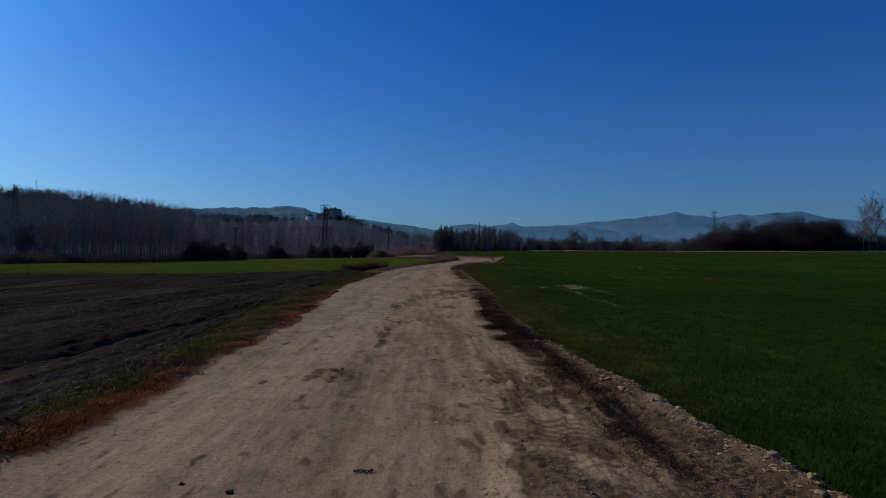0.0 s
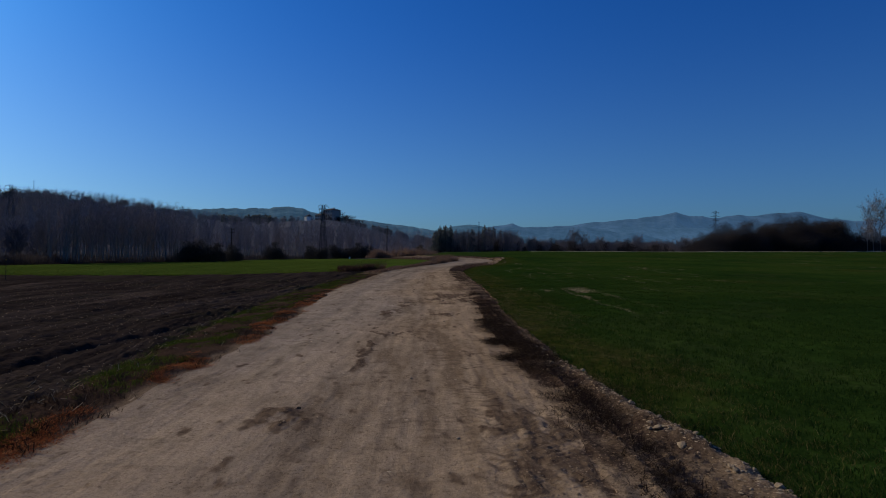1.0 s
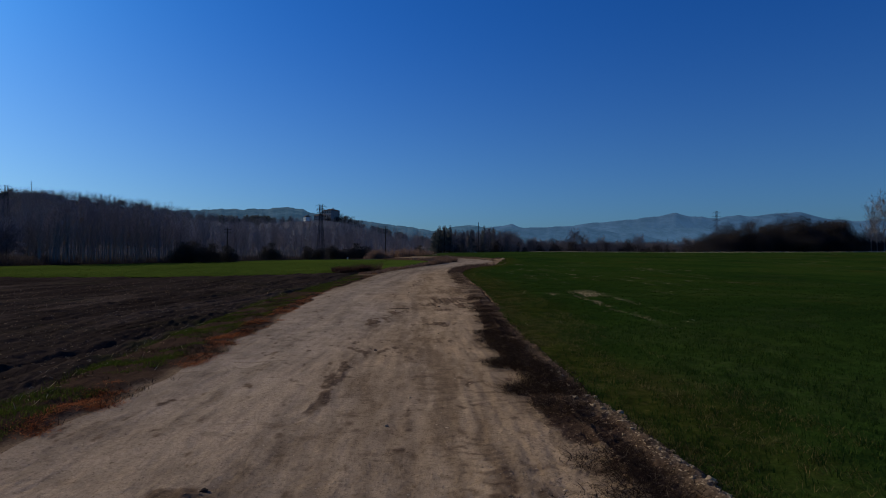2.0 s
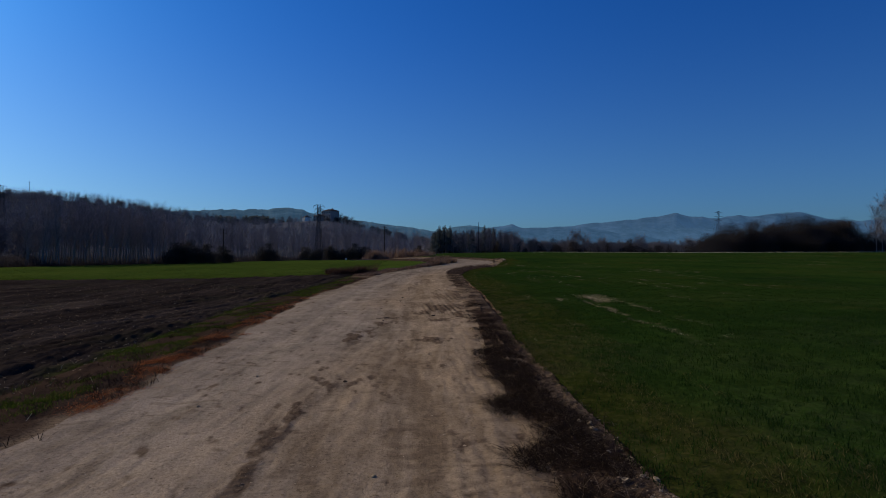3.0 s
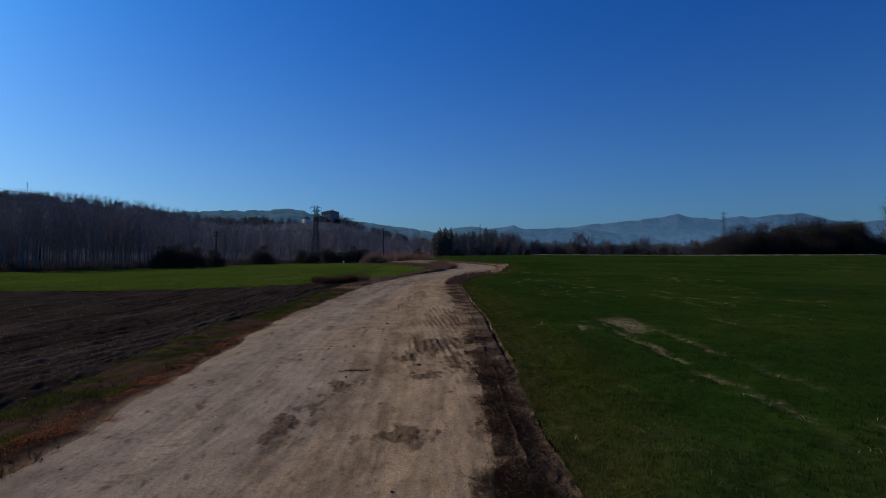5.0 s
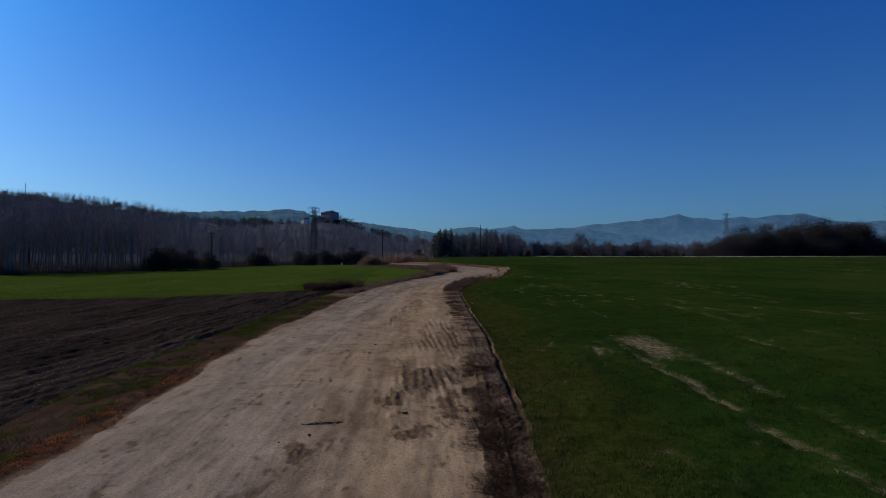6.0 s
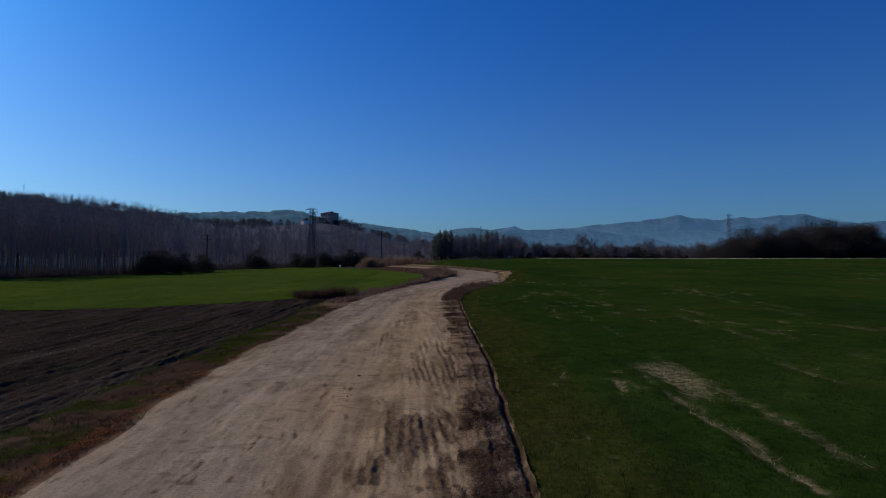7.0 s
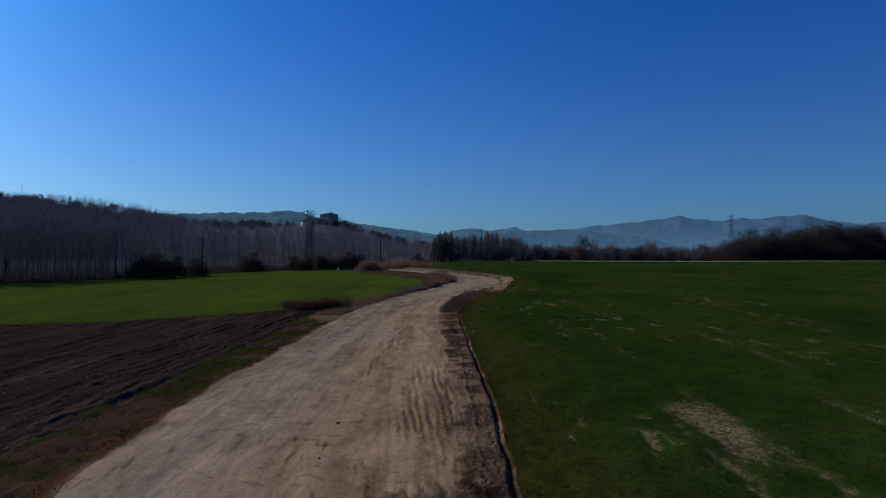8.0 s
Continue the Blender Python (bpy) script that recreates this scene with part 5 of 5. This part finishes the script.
x, y = along(r, 15000, 3.5, 66, rust_left, lambda v: track_left(v) + 0.12, 1.3)
dense = smooth(fbm(x, y * 0.6, 0.9, 3, 191), -0.5, 0.35) * np.interp(y, [4, 10, 16, 20, 29, 33, 37, 42, 60], [1, 1, 1.0, 0.7, 0.55, 0.4, 0.25, 0.12, 0.05])
edge_ = smooth(track_left(y) + 0.34 * fbm(x, y, 0.6, 3, 3) - x, -0.10, 0.22)
ok = r.random(len(x)) < dense * edge_
x, y = x[ok], y[ok]
stuff("dry_grass", blades_mesh("dry_grass", r, x, y, terrain(x, y) + low_noise(x, y), 0.085 * (1 + 0.5 * fbm(x, y, 1.0, 2, 4)), 0.006, 12, 1.9, RUST, (0.7, -0.6), 0.07), "matted rust-orange dry grass beside the track", "grass")
x, y = along(r, 24000, 3.5, 72, lambda v: green_left(v) - 0.25, lambda v: rust_left(v) + 0.15 + 0.35 * smooth(v, 28, 40), 1.1)
ok = r.random(len(x)) < np.interp(y, [4, 8, 14, 25, 60], [0.10, 0.25, 0.7, 1.0, 1.0]) * smooth(fbm(x, y, 1.1, 3, 211), -0.4, 0.5)
x, y = x[ok], y[ok]
stuff("verge_grass", blades_mesh("verge_grass", r, x, y, terrain(x, y) + low_noise(x, y), 0.075 * (1 + 0.5 * fbm(x, y, 1.0, 2, 6)), 0.008, 9, 1.0, GRASS, jit=0.06), "short green grass strip beside the ploughed field", "grass")
x, y = along(r, 13000, 3.5, 70, lambda v: green_left(v) - 0.3, lambda v: track_left(v) + 0.1, 1.2)
ok = r.random(len(x)) < smooth(fbm(x, y, 1.6, 3, 221), -0.5, 0.5) * np.interp(y, [4, 10, 18, 70], [0.15, 0.25, 0.45, 0.4])
x, y = x[ok], y[ok]
stuff("dead_weeds", blades_mesh("dead_weeds", r, x, y, terrain(x, y) + low_noise(x, y), 0.13, 0.010, 7, 1.2, WEED, jit=0.05), "brown dead weeds among the verge grass", "weeds")

# dead weeds on the churned verge
x, y = along(r, 46000, 5, 88, lambda v: track_right(v) - 0.3, lambda v: field_right(v) + 0.12, 1.25)
u = (x - track_right(y)) / np.maximum(field_right(y) - track_right(y), 0.2)
cover = np.interp(y, [8, 11, 14, 24, 27, 47, 51, 55, 62, 66, 80], [0.05, 0.35, 1.0, 1.0, 0.25, 0.15, 0.45, 0.7, 0.6, 0.8, 0.8])
shape = smooth(u + 0.35 * fbm(x, y, 0.9, 3, 83) + 0.15 * smooth(y, 11, 14) * (1 - smooth(y, 28, 32)), 0.0, 0.25) * (1 - 0.85 * smooth(u + 0.2 * fbm(x, y, 0.5, 2, 84), 0.5, 0.85))
cover = np.maximum(cover, 0.9 * np.exp(-((x - 2.5) / 0.22) ** 2) * smooth(y, 24, 26) * (1 - smooth(y, 34, 37)))
cover = np.maximum(cover, 0.9 * np.exp(-((x - 2.2) / 0.2) ** 2) * smooth(y, 4.8, 6) * (1 - smooth(y, 11, 14)))
ok = r.random(len(x)) < cover * shape * smooth(fbm(x, y, 0.9, 3, 39) + 0.4 * smooth(y, 12, 15) * (1 - smooth(y, 27, 30)), -0.55, 0.45)
x, y = x[ok], y[ok]
stuff("verge_weeds", blades_mesh("verge_weeds", r, x, y, terrain(x, y) + verge_relief(x, y), 0.13 * (1 + 0.6 * fbm(x, y, 1.2, 2, 14)), 0.0065, 8, 2.0, WEED, jit=0.07), "tangled dark brown dead weeds along the verge", "weeds")
x, y = along(r, 5200, 66, 150, lambda v: track_right(v) - 0.1, field_right)
ok = r.random(len(x)) < np.interp(y, [66, 72, 82, 88, 92, 108, 116, 150], [0.3, 1.0, 0.9, 0.25, 0.04, 0.04, 0.2, 0.3])
x, y = x[ok], y[ok]
stuff("bank_weeds", blades_mesh("bank_weeds", r, x, y, terrain(x, y) + bank(x, y), 0.38 * (1 + 0.6 * fbm(x, y, 2, 2, 4)), 0.022, 6, 0.9, BANKWEED, jit=0.1), "tall withered weeds on the bank at the bend", "weeds")
# dry vegetation on the inside of the bend and by the end of the ploughed land
x, y = along(r, 9000, 66, 128, lambda v: green_left(v), lambda v: track_left(v) - 0.1)
near_tip = np.clip(np.interp(y, [66, 70, 75, 80, 88, 94, 106, 120, 128], [0.5, 0.8, 0.7, 0.3, 0.2, 1.0, 1.0, 0.9, 0.3]) - 0.25 * smooth(track_left(y) - x, 2.0, 4.5), 0, 1)
ok = r.random(len(x)) < near_tip * smooth(fbm(x, y, 2.0, 2, 9), -0.6, 0.3)
x, y = x[ok], y[ok]
stuff("bend_weeds", blades_mesh("bend_weeds", r, x, y, terrain(x, y), np.interp(y, [66, 88, 96, 128], [0.4, 0.4, 0.9, 1.15]) * (1 + 0.5 * fbm(x, y, 3, 2, 14)), 0.025, 7, 0.9, BENDWEED, jit=0.1), "tall dry grass and weeds inside the track's bend", "weeds")
x, y = strewn(r, 6000, -11.0, -5.8, 68.5, 75.5)
ok = r.random(len(x)) < np.exp(-(((y - 72.0 - 0.1 * (x + 8)) / 1.0) ** 2)) * smooth(fbm(x, y, 1.6, 2, 63), -0.8, 0.0)
x, y = x[ok], y[ok]
stuff("weed_hedge", blades_mesh("weed_hedge", r, x, y, terrain(x, y), 0.9 * np.clip(1 + 0.8 * fbm(x, y, 1.2, 3, 4), 0.25, 2), 0.02, 7, 0.8, HEDGE, jit=0.12), "low hedge of dead brown weeds between the fields", "weeds")
# rough growth along the foot of the wood
xs, ys = [], []
for x0, y0, x1, y1 in ((-90, 84, -75, 99), (-75, 99, -66, 125), (-66, 125, -57, 172), (-57, 172, -50, 203), (-50, 203, -30, 210), (-30, 210, -14, 217)):
    k = r.random(1500)
    xs.append(x0 + (x1 - x0) * k + r.normal(0, 1.3, 1500))
    ys.append(y0 + (y1 - y0) * k + r.normal(0, 1.3, 1500) + 2.5)
x, y = np.concatenate(xs), np.concatenate(ys)
stuff("wood_undergrowth", blades_mesh("wood_undergrowth", r, x, y, terrain(x, y), np.where(x < -58, 0.6, 0.4) * np.clip(1 + 0.9 * fbm(x, y, 6, 3, 3), 0.15, 3), 0.03, 4, 0.9, UNDER, jit=0.5), "reddish brown undergrowth along the foot of the wood", "undergrowth")

# grey thicket of shoots inside the wood's edge
n = 15000
a = r.uniform(-0.80, 0.0, n)
y = wood_edge(a) + 1.5 + 34 * r.random(n) ** 1.5
x = a * y
stuff("wood_thicket", blades_mesh("wood_thicket", r, x, y, terrain(x, y), 1.9 * np.clip(1 + 0.6 * fbm(x, y, 7, 3, 33), 0.2, 2.2), 0.028, 5, 0.4, THICKET, jit=0.5), "grey leafless thicket of thin shoots under the poplars", "undergrowth")
# blades of the bright crop, densest along its near edge
x = -9 - 62 * r.random(20000) ** 1.2
y = plough_end(x) + 90 * r.random(20000) ** 2.2
ok = (x < green_left(y) - 0.3) & (y < left_end(x) - 3)
x, y = x[ok], y[ok]
stuff("bright_crop", blades_mesh("bright_crop", r, x, y, terrain(x, y) + 0.09, 0.12 * (1 + 0.4 * fbm(x, y, 3, 2, 9)), 0.024, 4, 0.8, BACKLITBLADE, jit=0.12), "young cereal plants, green brightened as if backlit", "crop")

# straw scattered over the ploughed field
x = -4.5 - 22 * r.random(5200) ** 1.4
y = r.uniform(4, 55, 5200)
ok = x < green_left(y) + 0.3
x, y = x[ok], y[ok]
n = len(x)
az, ln = r.uniform(0, 3.14, n), r.uniform(0.02, 0.08, n)
p0 = np.stack([x, y, terrain(x, y) + plough_relief(x, y) + 0.02], -1)
p1 = p0 + np.stack([np.cos(az) * ln, np.sin(az) * ln, r.uniform(-0.015, 0.03, n)], -1)
# longer stalks fallen along the grass
yl = 4 + 16 * r.random(140) ** 1.2
xl = green_left(yl) + r.normal(0.0, 0.55, 140)
al, ll = r.uniform(0, 3.14, 140), r.uniform(0.03, 0.12, 140)
q0 = np.stack([xl, yl, terrain(xl, yl) + np.where(xl < green_left(yl), plough_relief(xl, yl) * 0.6, low_noise(xl, yl)) + 0.03], -1)
q1 = q0 + np.stack([np.cos(al) * ll, np.sin(al) * ll, r.uniform(-0.02, 0.10, 140)], -1)
p0, p1, n = np.concatenate([p0, q0]), np.concatenate([p1, q1]), n + 140
stuff("straw", mesh_of("straw", *tubes(p0, p1, np.full(n, 0.004), np.full(n, 0.003)), STRAW, soft=False), "pale maize straw scattered over ploughed soil", "straw")


# ---- stones and clods ----
def pebble(seed, mat, rough=0.5):
    bm = bmesh.new()
    bmesh.ops.create_icosphere(bm, subdivisions=2, radius=1)
    for v in bm.verts:
        k = 1 + rough * noise.noise(v.co * 1.3 + Vector((seed * 3.1, 0, 0))) + 0.25 * noise.noise(v.co * 2.6 + Vector((0, seed, 0)))
        v.co = Vector((v.co.x * 1.2, v.co.y, v.co.z * 0.55)) * k
    me = from_bm("stone", bm, mat)
    return me


def crumbs(name, r, x, y, z, size, mat, label, category):
    """Many small angular lumps in one mesh."""
    v0 = np.array([(1, 0, 0), (-1, 0, 0), (0, 1, 0), (0, -1, 0), (0, 0, 1), (0, 0, -1)], float)
    f0 = np.array([(0, 2, 4), (2, 1, 4), (1, 3, 4), (3, 0, 4), (2, 0, 5), (1, 2, 5), (3, 1, 5), (0, 3, 5)])
    n = len(x)
    s = (np.broadcast_to(size, n) * r.uniform(0.5, 1.4, n))[:, None, None]
    v = v0[None] * r.uniform(0.6, 1.3, (n, 6, 1)) * s * np.array([1.3, 1.0, 0.30])
    a = r.uniform(0, 6.28, n)
    c, sn = np.cos(a)[:, None], np.sin(a)[:, None]
    w = np.stack([v[..., 0] * c - v[..., 1] * sn + x[:, None], v[..., 0] * sn + v[..., 1] * c + y[:, None], v[..., 2] + z[:, None]], -1)
    f = (np.arange(n) * 6)[:, None, None] + f0[None]
    return stuff(name, mesh_of(name, w.reshape(-1, 3), f.reshape(-1, 3), mat, soft=False), label, category)


# gravel and crumbs on the track, more of them in the churned places
x, y = along(r, 46000, 3.8, 60, track_left, track_right, 1.7)
dens = 0.08 + 0.8 * roughness_of(x, y) + 0.5 * smooth(x, track_right(y) - 1.6, track_right(y)) * (1 - 0.6 * smooth(y, 12, 18)) + 0.15 * smooth(track_left(y) + 1.2 - x, 0, 1)
ok = r.random(len(x)) < dens
x, y = x[ok], y[ok]
crumbs("track_gravel", r, x, y, terrain(x, y) + track_relief(x, y) + 0.002, 0.004 + 0.014 * r.random(len(x)) ** 4, CLOD, "loose crumbs and grit on the dirt track", "gravel")
x, y = along(r, 90000, 3.8, 62, lambda v: track_left(v) + 0.8, track_right, 1.3)
ok = r.random(len(x)) < smooth(roughness_of(x, y) + 0.4 * fbm(x, y * 0.6, 0.18, 3, 29), 0.35, 0.9) * 0.6
x, y = x[ok], y[ok]
crumbs("scuffed_crumbs", r, x, y, terrain(x, y) + track_relief(x, y) + 0.002, 0.003 + 0.009 * r.random(len(x)) ** 3, SCUFF, "damp crumbs torn up in scuffed places", "clods")
x, y = along(r, 5000, 3.8, 60, track_left, track_right, 1.5)
ok = r.random(len(x)) < 0.28
x, y = x[ok], y[ok]
crumbs("pale_gravel", r, x, y, terrain(x, y) + track_relief(x, y) + 0.002, 0.006 + 0.016 * r.random(len(x)) ** 3, STONE, "small pale stones in the track", "gravel")
x, y = along(r, 60000, 3.8, 66, lambda v: track_right(v) - 0.7, field_right, 1.8)
ok = r.random(len(x)) < np.interp(y, [4, 10, 14, 28, 34, 66], [0.85, 0.8, 0.4, 0.4, 0.7, 0.7])
x, y = x[ok], y[ok]
crumbs("verge_clods", r, x, y, terrain(x, y) + verge_relief(x, y), 0.004 + 0.014 * r.random(len(x)) ** 3, CLOD, "broken clods on the churned verge", "clods")
x = -4.6 - 26 * r.random(34000) ** 1.5
y = 3 + 62 * r.random(34000) ** 1.3
ok = (x < green_left(y) - 0.05) & (y < plough_end(x))
x, y = x[ok], y[ok]
crumbs("plough_clods", r, x, y, terrain(x, y) + plough_relief(x, y), 0.010 + 0.024 * r.random(len(x)) ** 3, DARKCLOD, "dark broken clods on the ploughed field", "clods")

y = 3.8 + 9 * r.random(2000) ** 1.5
x = field_right(y) - 0.02 - np.abs(r.normal(0.0, 0.15, 2000))
crumbs("edge_rubble", r, x, y, terrain(x, y) + verge_relief(x, y), 0.005 + 0.018 * r.random(2000) ** 3, STONE, "pale broken stones heaped along the crop's edge", "rubble")

# stones one can pick out along the crop's edge and at the bend
STONES = [pebble(k, STONE) for k in range(6)]


def lay_stone(x, y, z, s, group, label):
    ob = tagged(new("stone", STONES[int(r.integers(6))]), label, "stone", group)
    ob.matrix_basis = Matrix.Translation((x, y, z + s * 0.25)) @ Euler((r.uniform(-0.3, 0.3), r.uniform(-0.3, 0.3), r.uniform(0, 6.28))).to_matrix().to_4x4() @ Matrix.Diagonal((s, s, s, 1))


for k in range(170):
    y = 4.0 + 11 * r.random() ** 1.6
    x = float(field_right(y)) + 0.02 - abs(r.normal(0.05, 0.17))
    lay_stone(x, y, float(terrain(x, y) + verge_relief(np.array(x), np.array(y))), 0.011 + 0.034 * r.random() ** 3, "stones along the crop's edge", "pale angular field stone on the verge")
for k in range(9):
    y = 86 + 26 * r.random()
    x = float(field_right(y)) - r.uniform(0.1, 1.3)
    lay_stone(x, y, float(terrain(x, y) + bank(np.array(x), np.array(y))), 0.08 + 0.14 * r.random() ** 2, "rubble on the bank at the bend", "pale rubble stone on the bank at the bend")
for k in range(18):
    y = 5 + 45 * r.random()
    x = float(track_left(y) + (track_right(y) - track_left(y)) * r.random())
    lay_stone(x, y, float(terrain(x, y) + track_relief(np.array(x), np.array(y))), 0.010 + 0.022 * r.random() ** 2, "stones lying in the track", "small stone lying in the track")

# dark clods one can pick out in the track
CLODS = [pebble(20 + k, DARKCLOD, 0.8) for k in range(3)]
for k, (x, y, s) in enumerate(((0.62, 28.3, 0.045), (-1.03, 26.9, 0.028), (-1.47, 26.5, 0.02), (-0.99, 38.0, 0.042), (-0.93, 35.2, 0.03), (0.52, 20.3, 0.018), (-0.86, 17.5, 0.03), (-2.1, 4.9, 0.022), (-1.65, 4.75, 0.026), (-1.55, 9.9, 0.03))):
    ob = tagged(new("clod", CLODS[k % 3]), "dark lump of hard soil lying on the track", "clod", "clods lying in the track")
    z = float(terrain(x, y) + track_relief(np.array(x), np.array(y)))
    ob.matrix_basis = Matrix.Translation((x, y, z + s * 0.3)) @ Matrix.Rotation(k * 1.3, 4, "Z") @ Matrix.Scale(s, 4)

# a dry branched twig torn out and dropped on the track
twig = tagged(new("dry_twig"), "dry dark branched twig lying on the track", "twig")
twig.matrix_basis = Matrix.Translation((-0.9, 27.6, float(terrain(-0.9, 27.6) + track_relief(np.array(-0.9), np.array(27.6))) + 0.015))
for k in range(7):
    turn, start = -0.5 + 0.42 * k + 0.3 * math.sin(k * 2.3), -0.42 + 0.13 * k
    pts = [np.array([start, 0.05 * math.sin(3 * start), 0.0])]
    for i in range(4):
        turn += 0.35 * math.sin(i * 1.7 + k)
        pts.append(pts[-1] + np.array([math.cos(turn), 0.9 * math.sin(turn), 0.12 * math.sin(i + k)]) * 0.085)
    part("branch", tube_mesh("branch", [(a, b, 0.012 - 0.002 * i, 0.010 - 0.002 * i) for i, (a, b) in enumerate(zip(pts, pts[1:]))], WOOD, 5), twig)

# a bent piece of chain lying in the track
chain = tagged(new("chain_piece"), "short bent piece of rusty chain on the track", "chain")
chain.matrix_basis = Matrix.Translation((-0.62, 5.2, float(terrain(-0.62, 5.2) + track_relief(np.array(-0.62), np.array(5.2))) + 0.012))
for k in range(5):
    pts = [np.array([0.045 * math.cos(i * 0.7854), 0.024 * math.sin(i * 0.7854), 0]) for i in range(9)]
    link = part("link", tube_mesh("link", [(a, b, 0.008, 0.008) for a, b in zip(pts, pts[1:])], RUSTY, 5), chain)
    link.matrix_basis = pose(-0.06 + 0.032 * k, 0.014 * math.sin(k * 1.7), 0.002, 20 * (k % 2), 0, 40 * math.sin(k * 2.1)) @ Matrix.Scale(0.6, 4)


# ---- reeds and the shrub by the far track ----
def reed_clump(x, y, rx, h, n, seed, mat, label, name, category):
    rr = np.random.default_rng(seed)
    px, py = rr.normal(0, rx * 0.45, n), rr.normal(0, rx * 0.3, n)
    base = tagged(new(name), label, category, "dry growth by the far track")
    base.matrix_basis = Matrix.Translation((x, y, float(terrain(x, y))))
    hh = h * np.sqrt(np.clip(1 - (px / (rx * 1.25)) ** 2, 0.1, 1)) * rr.uniform(0.5, 1.1, n)
    part("foliage", blades_mesh("foliage", rr, px, py, np.zeros(n), hh, 0.04, 9, 0.5, mat, jit=0.25), base)
    return base


reed_clump(at_bearing(672, 185) , 185, 3.2, 3.7, 480, 5, REDTWIG, "rounded reddish brown leafless shrub beside reeds", "brown_shrub", "shrub")
for px, y, w, h in ((702, 190, 2.6, 3.2), (715, 186, 2.2, 3.4), (728, 188, 2.4, 2.9), (742, 186, 2.2, 2.6), (757, 183, 2.4, 2.0), (690, 183, 1.6, 1.8)):
    reed_clump(at_bearing(px, y), y, w * 1.3, h * 1.25, 70, int(px), REED, "clump of tall dry buff reeds", "reed_clump", "reeds")
